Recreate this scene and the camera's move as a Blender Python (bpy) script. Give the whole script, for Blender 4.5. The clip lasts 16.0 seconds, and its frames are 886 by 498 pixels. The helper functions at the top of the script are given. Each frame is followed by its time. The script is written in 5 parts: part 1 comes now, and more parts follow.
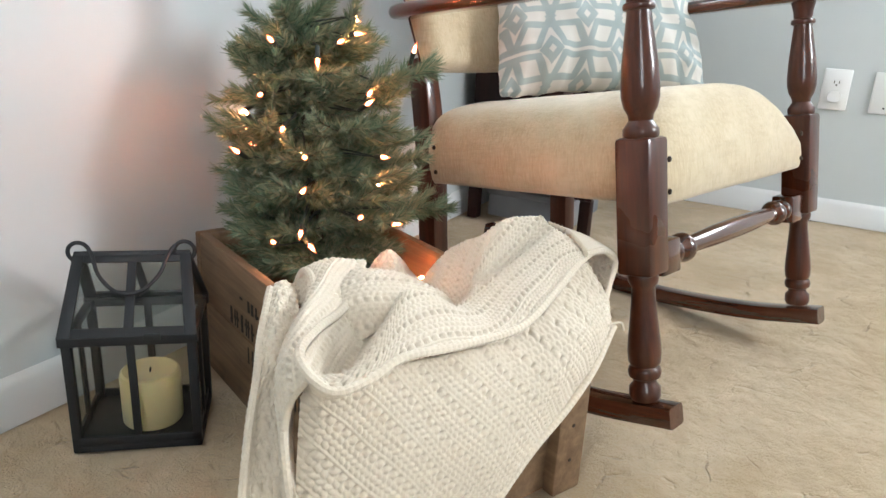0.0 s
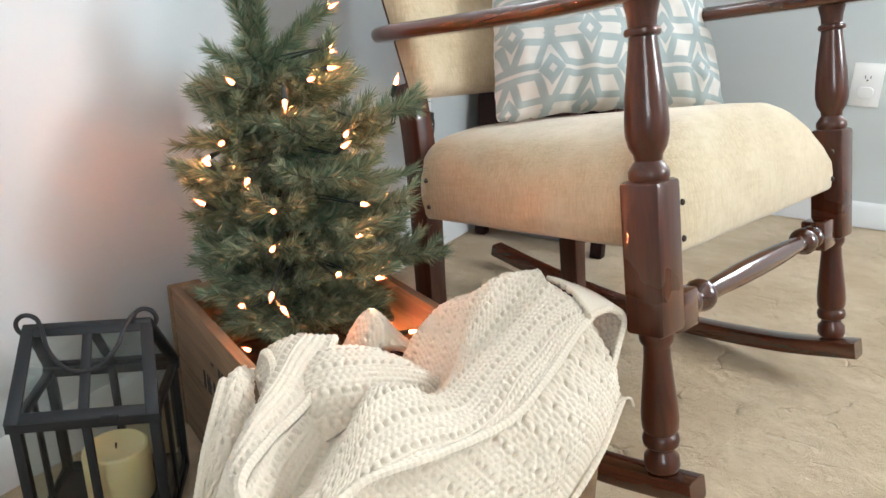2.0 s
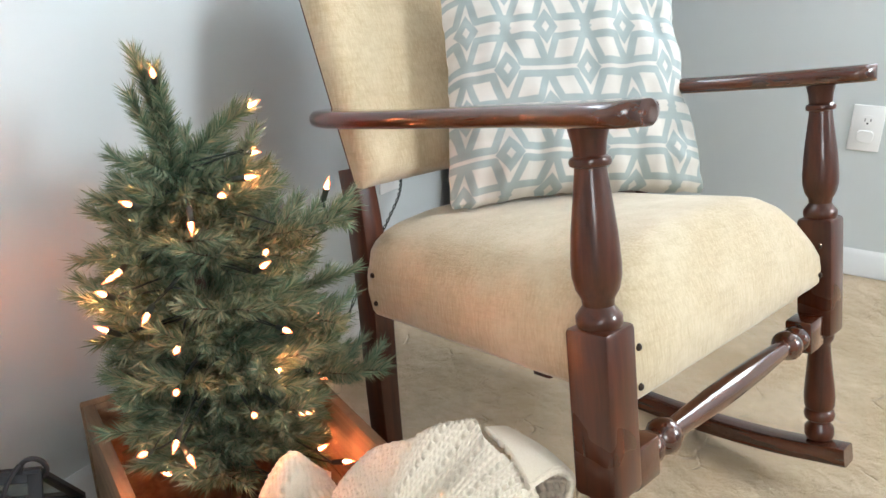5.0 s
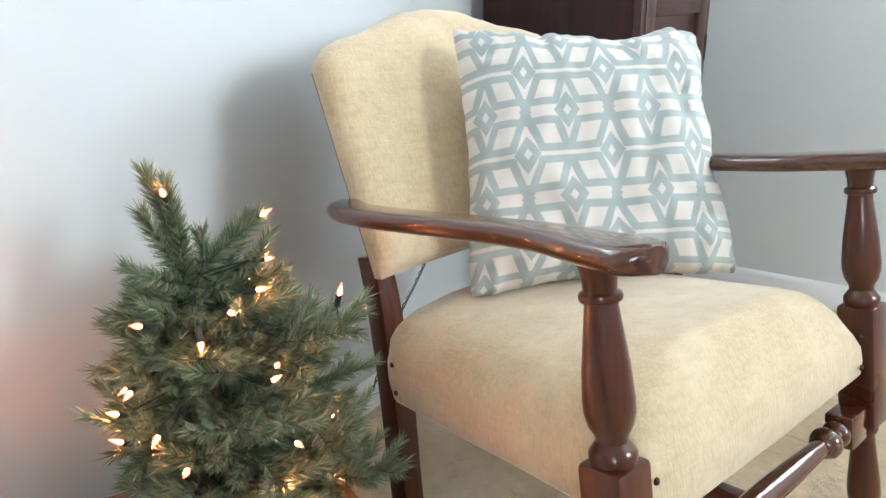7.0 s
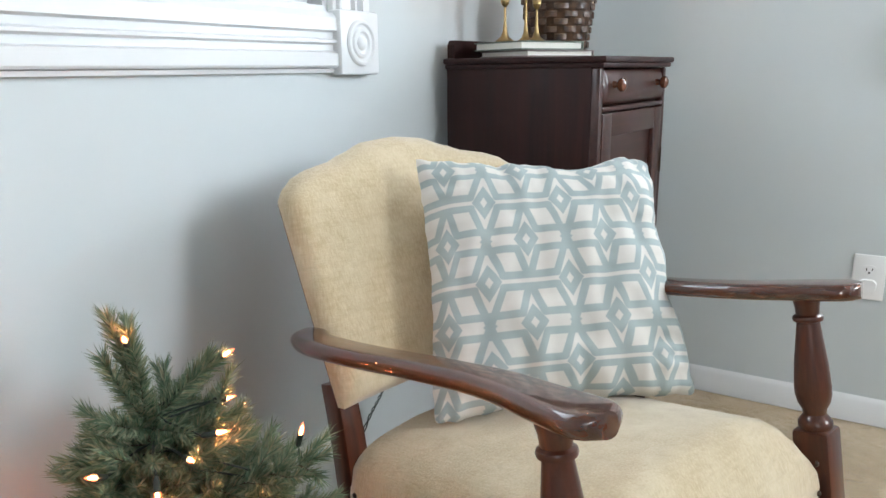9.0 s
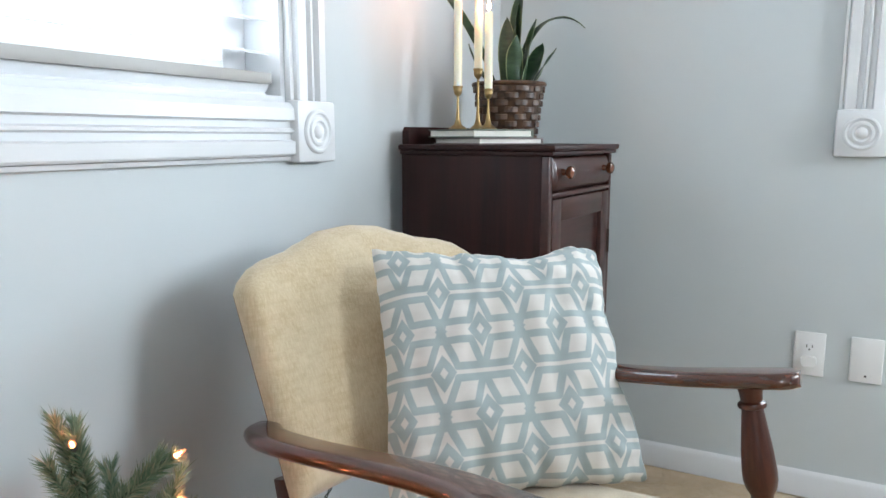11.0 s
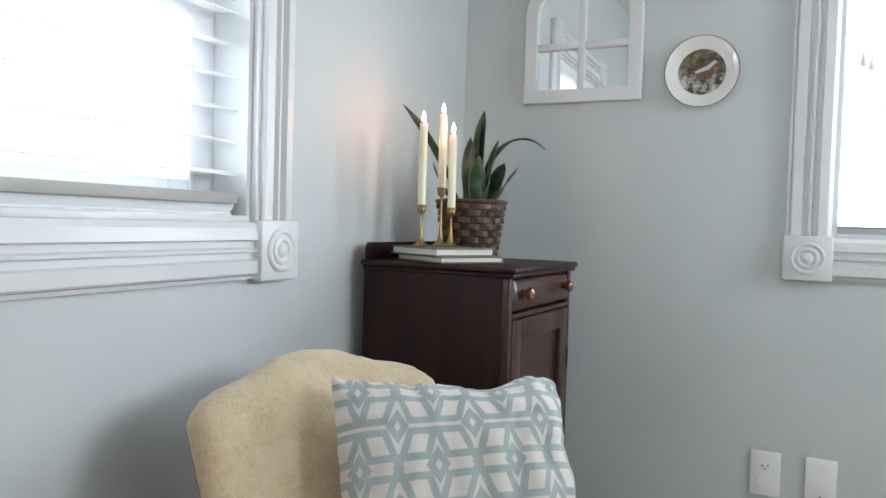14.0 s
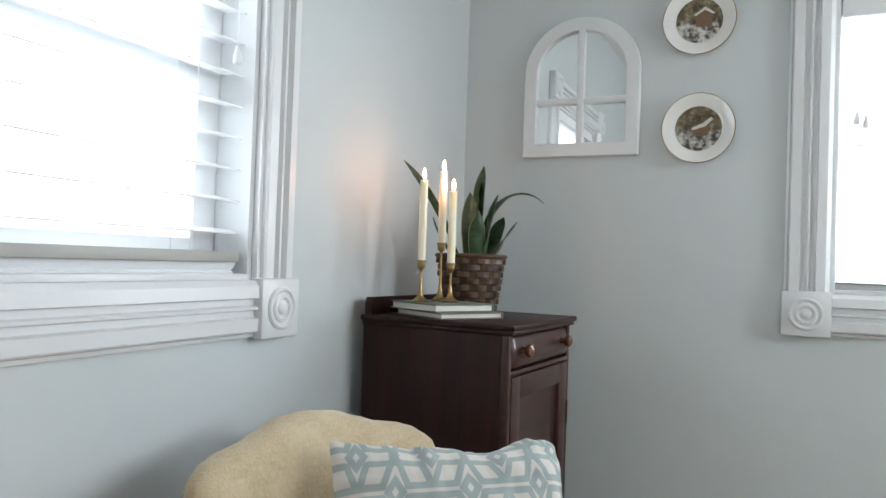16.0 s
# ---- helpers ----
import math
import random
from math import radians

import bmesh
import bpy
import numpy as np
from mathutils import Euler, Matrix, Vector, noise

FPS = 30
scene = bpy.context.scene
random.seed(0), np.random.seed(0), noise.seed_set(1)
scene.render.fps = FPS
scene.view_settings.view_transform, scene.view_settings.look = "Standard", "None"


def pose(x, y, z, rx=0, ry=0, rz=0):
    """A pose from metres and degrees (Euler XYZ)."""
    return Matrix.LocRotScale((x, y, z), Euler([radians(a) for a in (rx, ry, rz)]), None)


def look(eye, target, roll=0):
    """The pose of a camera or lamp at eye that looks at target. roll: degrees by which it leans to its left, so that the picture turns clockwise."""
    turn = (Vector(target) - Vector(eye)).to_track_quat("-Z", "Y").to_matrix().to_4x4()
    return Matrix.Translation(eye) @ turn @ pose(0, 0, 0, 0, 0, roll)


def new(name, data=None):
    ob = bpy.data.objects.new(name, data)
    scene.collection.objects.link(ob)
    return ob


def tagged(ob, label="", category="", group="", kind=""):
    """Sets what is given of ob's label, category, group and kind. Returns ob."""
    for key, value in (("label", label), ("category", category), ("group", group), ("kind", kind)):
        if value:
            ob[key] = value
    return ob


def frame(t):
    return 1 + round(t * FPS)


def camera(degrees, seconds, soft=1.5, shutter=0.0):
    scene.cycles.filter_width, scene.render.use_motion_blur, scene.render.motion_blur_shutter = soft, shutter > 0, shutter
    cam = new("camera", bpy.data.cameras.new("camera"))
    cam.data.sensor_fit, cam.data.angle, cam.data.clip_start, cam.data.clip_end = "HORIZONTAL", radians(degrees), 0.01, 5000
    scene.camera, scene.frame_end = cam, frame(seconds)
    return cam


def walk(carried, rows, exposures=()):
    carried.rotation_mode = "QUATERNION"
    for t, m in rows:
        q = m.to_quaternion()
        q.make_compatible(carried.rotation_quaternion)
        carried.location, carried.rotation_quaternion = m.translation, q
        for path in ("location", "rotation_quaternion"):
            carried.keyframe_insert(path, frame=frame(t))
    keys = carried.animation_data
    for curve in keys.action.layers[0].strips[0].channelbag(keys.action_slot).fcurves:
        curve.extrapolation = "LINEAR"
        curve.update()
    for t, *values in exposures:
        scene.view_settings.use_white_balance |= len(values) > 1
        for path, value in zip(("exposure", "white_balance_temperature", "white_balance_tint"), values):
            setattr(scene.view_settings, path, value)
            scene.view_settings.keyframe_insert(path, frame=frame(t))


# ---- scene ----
cam = camera(62.8, 16.0)
PATH = [
    (0, (0.932, -2.506, 0.589), (0.053, -0.828, -0.051), 3.0),
    (0.5, (0.939, -2.497, 0.598), (0.06, -0.811, -0.022), 3.1),
    (1, (0.928, -2.455, 0.612), (0.023, -0.787, -0.02), 2.8),
    (1.5, (0.913, -2.407, 0.626), (-0.009, -0.761, -0.039), 1.7),
    (2, (0.91, -2.375, 0.637), (-0.02, -0.735, -0.033), 0.7),
    (2.5, (0.909, -2.346, 0.649), (-0.014, -0.707, -0.031), 0.6),
    (3, (0.911, -2.306, 0.653), (0.002, -0.66, -0.028), 0.6),
    (3.5, (0.91, -2.261, 0.67), (0.006, -0.615, -0.018), 0.8),
    (4, (0.903, -2.236, 0.699), (0.006, -0.587, 0.008), 0.9),
    (6.5, (0.91, -2.147, 0.835), (-0.125, -0.58, 0.148), -0.6),
    (7, (0.908, -2.129, 0.862), (-0.143, -0.569, 0.183), -1.1),
    (7.5, (0.915, -2.123, 0.887), (-0.152, -0.554, 0.254), -1.2),
    (8, (0.92, -2.125, 0.917), (-0.119, -0.512, 0.352), -1.1),
    (8.5, (0.92, -2.124, 0.928), (-0.111, -0.489, 0.413), -1.1),
    (9, (0.916, -2.119, 0.939), (-0.097, -0.463, 0.458), -0.6),
    (11.5, (0.92, -2.13, 0.996), (0.023, -0.362, 0.734), 0.3),
    (12, (0.912, -2.13, 1.014), (0.033, -0.347, 0.792), 0.8),
    (12.5, (0.908, -2.129, 1.022), (0.038, -0.337, 0.84), 1.2),
    (13, (0.905, -2.127, 1.029), (0.049, -0.325, 0.889), 1.4),
    (13.5, (0.91, -2.128, 1.042), (0.068, -0.317, 0.933), 1.5),
    (14, (0.916, -2.132, 1.052), (0.083, -0.315, 0.981), 1.7),
    (14.5, (0.919, -2.135, 1.067), (0.093, -0.314, 1.024), 2.0),
    (15, (0.918, -2.136, 1.073), (0.104, -0.31, 1.069), 2.1),
    (15.5, (0.922, -2.138, 1.083), (0.107, -0.312, 1.09), 2.0),
    (16, (0.919, -2.141, 1.09), (0.083, -0.324, 1.127), 2.0),
]
walk(cam, [(t, look(eye, target, roll)) for t, eye, target, roll in PATH], exposures=[(0, 0.34, 6450, 10), (4, 0.40, 6450, 10), (7, 0.34, 6400, 10), (9, -0.01, 6350, 10), (12, -0.17, 6150, 10), (14.5, -0.58, 6450, 10), (16, -0.62, 6500, 10)])

# ---- light ----
world = bpy.data.worlds.new("sky")
scene.world = world
world.use_nodes = True
sky = world.node_tree.nodes.new("ShaderNodeTexSky")
sky.sky_type, sky.sun_disc, sky.sun_elevation, sky.sun_rotation = "NISHITA", False, radians(35), radians(60)
world.node_tree.links.new(sky.outputs[0], world.node_tree.nodes["Background"].inputs[0])
world.node_tree.nodes["Background"].inputs[1].default_value = 0.12


def area(name, m, w, h, power, colour):
    d = bpy.data.lights.new(name, "AREA")
    d.shape, d.size, d.size_y, d.energy, d.color = "RECTANGLE", w, h, power, colour
    new(name, d).matrix_world = m


COOL = (0.80, 0.91, 1.0)
RX, RY = 3.3, -4.2
WIN_W, WIN_H, WIN_Z = 0.77, 0.787, 1.043          # clear opening of the two corner windows
area("window_light", look((-0.125, -1.022 - WIN_W / 2, WIN_Z + WIN_H / 2), (1, -1.022 - WIN_W / 2, WIN_Z + WIN_H / 2)), WIN_W, WIN_H, 17, COOL)
area("window_light", look((1.045 + WIN_W / 2, 0.125, WIN_Z + WIN_H / 2), (1.045 + WIN_W / 2, -1, WIN_Z + WIN_H / 2)), WIN_W, WIN_H, 46, COOL)
area("window_light", look((RX + 0.125, -0.85, 1.75), (0, -0.85, 1.75)), 0.85, 0.85, 74, (0.89, 0.95, 1.0))
# added fill from the unseen south side, brightens north wall and carpet
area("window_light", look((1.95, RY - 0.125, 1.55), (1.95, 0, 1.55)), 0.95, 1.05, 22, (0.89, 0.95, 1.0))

# ---- materials ----


def rgb(c):
    return (c[0], c[1], c[2], 1.0)


class Nodes:
    """A short way to write a node material."""

    def __init__(self, name, rough=0.6, metal=0.0):
        self.mat = bpy.data.materials.new(name)
        self.mat.use_nodes = True
        self.t = self.mat.node_tree
        self.b = self.t.nodes["Principled BSDF"]
        self.b.inputs["Roughness"].default_value = rough
        self.b.inputs["Metallic"].default_value = metal

    def add(self, kind, **values):
        n = self.t.nodes.new("ShaderNode" + kind)
        for k, v in values.items():
            if k in n.inputs:
                self.put(v, n.inputs[k])
        return n

    def put(self, v, socket):
        if isinstance(v, bpy.types.NodeSocket):
            self.t.links.new(v, socket)
        else:
            socket.default_value = v

    def math(self, op, a, b=0.0, c=0.0):
        n = self.t.nodes.new("ShaderNodeMath")
        n.operation = op
        for v, s in zip((a, b, c), n.inputs):
            self.put(v, s)
        return n.outputs[0]

    def coords(self, scale=(1, 1, 1), which="Object"):
        m = self.add("Mapping", Scale=scale)
        self.t.links.new(self.add("TexCoord").outputs[which], m.inputs["Vector"])
        return m.outputs[0]

    def noise(self, vec, scale, detail=4.0, rough=0.55, dist=0.0):
        return self.add("TexNoise", Vector=vec, Scale=scale, Detail=detail, Roughness=rough, Distortion=dist).outputs["Fac"]

    def ramp(self, fac, *stops):
        n = self.t.nodes.new("ShaderNodeValToRGB")
        e = n.color_ramp.elements
        while len(e) < len(stops):
            e.new(0.5)
        for el, (p, c) in zip(e, stops):
            el.position, el.color = p, rgb(c)
        self.put(fac, n.inputs[0])
        return n.outputs[0]

    def mix(self, fac, a, b, mode="MIX"):
        n = self.t.nodes.new("ShaderNodeMix")
        n.data_type, n.blend_type = "RGBA", mode
        self.put(fac, n.inputs[0])
        for v, s in ((a, n.inputs[6]), (b, n.inputs[7])):
            self.put(rgb(v) if isinstance(v, tuple) else v, s)
        return n.outputs[2]

    def bump(self, height, strength, distance, after=None):
        n = self.add("Bump", Strength=strength, Distance=distance, Height=height)
        if after is not None:
            self.t.links.new(after, n.inputs["Normal"])
        self.t.links.new(n.outputs[0], self.b.inputs["Normal"])
        return n.outputs[0]

    def colour(self, v):
        self.put(rgb(v) if isinstance(v, tuple) else v, self.b.inputs["Base Color"])


def plain(name, c, rough=0.5, metal=0.0, vary=0.12, scale=25.0, bump=0.08, coat=0.0):
    """Paint, metal, plastic: one colour with faint blotches, wear in the gloss and fine relief."""
    n = Nodes(name, rough, metal)
    v = n.coords()
    f = n.noise(v, scale, 5)
    g = n.noise(v, scale * 0.13, 2)
    dark = tuple(x * (1 - vary) for x in c)
    n.colour(n.mix(n.math("MULTIPLY_ADD", f, 0.6, n.math("MULTIPLY", g, 0.4)), dark, tuple(min(1, x * (1 + vary)) for x in c)))
    n.put(n.math("MULTIPLY_ADD", f, 0.18, rough - 0.09) if metal < 1 or rough > 0.15 else 0.015, n.b.inputs["Roughness"])
    n.bump(n.noise(v, scale * 14, 3), bump, 0.001)
    n.b.inputs["Coat Weight"].default_value = coat
    n.b.inputs["Coat Roughness"].default_value = 0.12
    return n.mat


def wood(name, dark, light, along=(1, 1, 0.08), rough=0.4, coat=0.0, grain=60.0, bump=0.15, wear=0.0, spec=0.5):
    """Timber with grain drawn out along one axis, blotches and, where asked, scuffs."""
    n = Nodes(name, rough)
    v = n.coords(along)
    w = n.coords()
    info = n.add("ObjectInfo").outputs["Random"]
    shift = n.add("VectorMath")
    shift.operation = "ADD"
    n.t.links.new(v, shift.inputs[0])
    n.t.links.new(n.math("MULTIPLY", info, 7.0), shift.inputs[1])
    f = n.noise(shift.outputs[0], grain, 6, 0.65, 0.4)
    g = n.noise(w, 6, 3)
    c = n.mix(n.ramp(f, (0.3, (0, 0, 0)), (0.72, (1, 1, 1))), dark, light)
    c = n.mix(n.math("MULTIPLY", g, 0.6), c, tuple(x * 0.6 for x in dark), "MIX")
    if wear:
        h = n.noise(w, 22, 6, 0.7)
        c = n.mix(n.math("MULTIPLY", n.ramp(h, (0.55, (0, 0, 0)), (0.75, (1, 1, 1))), wear), c, tuple(x * 0.35 for x in dark))
    n.colour(c)
    n.put(n.math("MULTIPLY_ADD", g, 0.2, rough - 0.1), n.b.inputs["Roughness"])
    n.bump(f, bump, 0.001)
    n.b.inputs["Specular IOR Level"].default_value = spec
    n.b.inputs["Coat Weight"].default_value = coat
    n.b.inputs["Coat Roughness"].default_value = 0.05
    return n.mat


def glow(name, c, strength, base=(0.8, 0.6, 0.4)):
    n = Nodes(name, 0.3)
    n.colour(base)
    n.b.inputs["Emission Color"].default_value = rgb(c)
    n.b.inputs["Emission Strength"].default_value = strength
    return n.mat


def lamp_glass():
    """Thin tinted glass of a miniature lamp; its own emission paints the orange halo."""
    n = Nodes("lamp_glass")
    t = n.t
    clear, lit, both = (t.nodes.new("Shader" + k) for k in ("NodeBsdfTransparent", "NodeEmission", "NodeAddShader"))
    clear.inputs[0].default_value = rgb((1.0, 0.88, 0.76))
    lit.inputs[0].default_value = rgb((1.0, 0.17, 0.075))
    lit.inputs[1].default_value = 2.8
    t.links.new(clear.outputs[0], both.inputs[0])
    t.links.new(lit.outputs[0], both.inputs[1])
    t.links.new(both.outputs[0], next(k for k in t.nodes if k.type == "OUTPUT_MATERIAL").inputs[0])
    return n.mat


def glass(name, rough=0.0, tint=(1, 1, 1)):
    """A thin pane: clear, with a mirror-like sheen that grows at grazing angles."""
    n = Nodes(name)
    t = n.t
    clear, shine, mix = (t.nodes.new("ShaderNodeBsdf" + k) for k in ("Transparent", "Glossy", "Transparent"))
    clear.inputs[0].default_value = rgb(tint)
    shine.inputs["Roughness"].default_value = 0.02 + rough
    m = t.nodes.new("ShaderNodeMixShader")
    facing = n.add("LayerWeight", Blend=0.5).outputs["Facing"]
    t.links.new(n.math("MULTIPLY_ADD", n.math("POWER", facing, 4.0), 0.5, 0.03), m.inputs[0])
    t.links.new(clear.outputs[0], m.inputs[1])
    t.links.new(shine.outputs[0], m.inputs[2])
    t.links.new(m.outputs[0], t.nodes["Material Output"].inputs[0])
    return n.mat


def wall_paint():
    n = Nodes("wall_paint", 0.62)
    v = n.coords()
    f = n.noise(v, 3, 4)
    n.colour(n.mix(f, (0.53, 0.567, 0.572), (0.57, 0.607, 0.612)))
    b = n.bump(n.noise(v, 260, 3), 0.12, 0.001)
    n.bump(n.noise(v, 9, 2), 0.05, 0.01, b)
    return n.mat


def carpet():
    n = Nodes("carpet", 0.95)
    v = n.coords()
    tuft = n.noise(v, 330, 3, 0.7)
    mid = n.noise(v, 42, 4, 0.6, 0.3)
    big = n.noise(v, 5, 3, 0.6)
    warp = n.add("Mapping", Vector=v, Scale=(1.0, 1.0, 1.0), Rotation=(0, 0, 0.6))
    vec = n.add("VectorMath", )
    vec.operation = "ADD"
    n.t.links.new(warp.outputs[0], vec.inputs[0])
    jitter = n.add("TexNoise", Vector=v, Scale=9.0, Detail=3.0)
    sc = n.add("VectorMath")
    sc.operation = "SCALE"
    n.t.links.new(jitter.outputs["Color"], sc.inputs[0])
    sc.inputs["Scale"].default_value = 0.07
    n.t.links.new(sc.outputs[0], vec.inputs[1])
    cell = n.t.nodes.new("ShaderNodeTexVoronoi")
    cell.feature = "DISTANCE_TO_EDGE"
    cell.inputs["Scale"].default_value = 10.0
    n.t.links.new(vec.outputs[0], cell.inputs["Vector"])
    line = n.ramp(cell.outputs["Distance"], (0.0, (1, 1, 1)), (0.035, (0, 0, 0)))
    part_line = n.math("MULTIPLY", line, n.ramp(n.noise(v, 19, 4), (0.53, (0, 0, 0)), (0.64, (1, 1, 1))))
    c = n.mix(mid, (0.50, 0.370, 0.222), (0.73, 0.575, 0.390))
    c = n.mix(n.ramp(big, (0.42, (0, 0, 0)), (0.62, (1, 1, 1))), c, n.mix(tuft, (0.42, 0.292, 0.16), (0.60, 0.45, 0.275)))
    # crease shading is put into the pile colour, besides the bump below
    c = n.mix(n.math("MULTIPLY", part_line, 0.15), c, (0.27, 0.185, 0.115))
    n.colour(c)
    h = n.math("MULTIPLY_ADD", mid, 0.8, n.math("MULTIPLY", tuft, 0.5))
    h = n.math("SUBTRACT", h, n.math("MULTIPLY", part_line, 0.6))
    b = n.bump(big, 0.7, 0.03)
    b = n.bump(n.noise(v, 14, 3, 0.55, 0.2), 0.9, 0.018, b)
    n.bump(h, 1.0, 0.009, b)
    n.b.inputs["Sheen Weight"].default_value = 0.2
    return n.mat


def chenille():
    """Woven tan upholstery, ribbed and rubbed."""
    n = Nodes("chenille", 0.9)
    v = n.coords()
    rib = n.noise(n.coords((60, 60, 520)), 1.0, 3, 0.6)
    slub = n.noise(n.coords((330, 330, 50)), 1.0, 3, 0.6)
    streak = n.noise(n.coords((22, 22, 140)), 1.0, 4, 0.65)
    big = n.noise(v, 11, 5, 0.7)
    c = n.mix(n.ramp(slub, (0.3, (0, 0, 0)), (0.7, (1, 1, 1))), (0.44, 0.338, 0.204), (0.56, 0.455, 0.295))
    c = n.mix(n.math("MULTIPLY", n.ramp(streak, (0.45, (0, 0, 0)), (0.7, (1, 1, 1))), 0.5), c, (0.40, 0.30, 0.175))
    c = n.mix(n.math("MULTIPLY", n.ramp(big, (0.45, (0, 0, 0)), (0.70, (1, 1, 1))), 0.7), c, (0.62, 0.525, 0.37))
    n.colour(c)
    b = n.bump(big, 0.15, 0.006)
    n.bump(n.math("ADD", rib, slub), 0.38, 0.0014, b)
    n.b.inputs["Sheen Weight"].default_value = 0.35
    return n.mat


def pillow_cloth():
    """Cream cotton printed with grey-blue lines: diamonds set in a net of stretched hexagons."""
    n = Nodes("pillow_print", 0.85)
    sep = n.add("SeparateXYZ", Vector=n.add("TexCoord").outputs["UV"])
    M = n.math
    u = M("PINGPONG", sep.outputs[0], 0.5)
    v = M("PINGPONG", sep.outputs[1], 0.5)

    def seg(x0, y0, x1, y1):
        dx, dy = x1 - x0, y1 - y0
        k = M("ADD", M("MULTIPLY", M("SUBTRACT", u, x0), dx), M("MULTIPLY", M("SUBTRACT", v, y0), dy))
        k = M("MINIMUM", M("MAXIMUM", M("DIVIDE", k, dx * dx + dy * dy), 0.0), 1.0)
        ex = M("SUBTRACT", u, M("MULTIPLY_ADD", k, dx, x0))
        ey = M("SUBTRACT", v, M("MULTIPLY_ADD", k, dy, y0))
        return M("SQRT", M("MULTIPLY_ADD", ex, ex, M("MULTIPLY", ey, ey)))

    def diamond(cx, cy):
        r = M("ADD", M("DIVIDE", M("ABSOLUTE", M("SUBTRACT", u, cx)), 0.105), M("DIVIDE", M("ABSOLUTE", M("SUBTRACT", v, cy)), 0.145))
        return M("MULTIPLY", M("ABSOLUTE", M("SUBTRACT", r, 1.0)), 0.085)

    d = seg(0, 0, 0.175, 0.43)
    for s in (seg(0.17, 0.43, 0.5, 0.43), seg(0.0, 0.115, 0.37, 0.115), seg(0.37, 0.115, 0.475, 0.41), diamond(0.5, 0), diamond(0, 0.5)):
        d = M("MINIMUM", d, s)
    d = M("MINIMUM", d, M("MULTIPLY_ADD", M("ADD", u, v), 0.55, 0.0))
    print_ = n.ramp(d, (0.041, (1, 1, 1)), (0.050, (0, 0, 0)))
    w = n.coords()
    fade = n.noise(w, 45, 4)
    blue = n.mix(fade, (0.30, 0.353, 0.348), (0.36, 0.408, 0.40))
    cream = n.mix(fade, (0.57, 0.545, 0.49), (0.65, 0.625, 0.575))
    n.colour(n.mix(print_, cream, blue))
    n.bump(n.noise(w, 500, 2), 0.25, 0.0008)
    return n.mat


def yarn():
    n = Nodes("cream_yarn", 0.9)
    v = n.coords()
    f = n.noise(v, 400, 3, 0.7)
    g = n.noise(v, 30, 3)
    c = n.mix(f, (0.57, 0.475, 0.35), (0.77, 0.685, 0.56))
    n.colour(n.mix(n.math("MULTIPLY", g, 0.5), c, (0.69, 0.605, 0.485)))
    n.bump(n.noise(n.coords((1, 1, 0.35)), 650, 3), 0.6, 0.0012)
    n.b.inputs["Sheen Weight"].default_value = 0.3
    n.b.inputs["Subsurface Weight"].default_value = 0.0
    return n.mat


def needle_mat():
    n = Nodes("needles", 0.5)
    r = n.add("NewGeometry").outputs["Random Per Island"]
    n.colour(n.ramp(r, (0.0, (0.070, 0.135, 0.078)), (0.45, (0.135, 0.205, 0.122)), (0.75, (0.25, 0.29, 0.185)), (1.0, (0.34, 0.30, 0.19))))
    n.b.inputs["Specular IOR Level"].default_value = 0.35
    return n.mat


def leaf_mat():
    n = Nodes("leaf", 0.42)
    uv = n.add("SeparateXYZ", Vector=n.add("TexCoord").outputs["UV"])
    edge = n.math("ABSOLUTE", n.math("SUBTRACT", uv.outputs[0], 0.5))
    band = n.noise(n.coords((30, 30, 90)), 1.0, 4)
    c = n.mix(n.ramp(band, (0.35, (0, 0, 0)), (0.65, (1, 1, 1))), (0.012, 0.035, 0.014), (0.030, 0.068, 0.026))
    n.colour(n.mix(n.ramp(edge, (0.43, (0, 0, 0)), (0.48, (1, 1, 1))), c, (0.22, 0.26, 0.12)))
    return n.mat


def wax(name, c):
    n = Nodes(name, 0.45)
    v = n.coords()
    n.colour(n.mix(n.noise(v, 25, 4), c, tuple(min(1, x * 1.08) for x in c)))
    n.b.inputs["Subsurface Weight"].default_value = 0.4
    n.b.inputs["Subsurface Radius"].default_value = (0.012, 0.008, 0.004)
    n.b.inputs["Subsurface Scale"].default_value = 1.0
    n.bump(n.noise(v, 120, 3), 0.08, 0.001)
    return n.mat


def weave_mat():
    n = Nodes("wicker", 0.36)
    v = n.coords()
    f = n.noise(v, 60, 4)
    n.colour(n.mix(n.ramp(f, (0.3, (0, 0, 0)), (0.7, (1, 1, 1))), (0.026, 0.012, 0.007), (0.12, 0.060, 0.030)))
    n.bump(n.noise(v, 300, 3), 0.3, 0.001)
    return n.mat


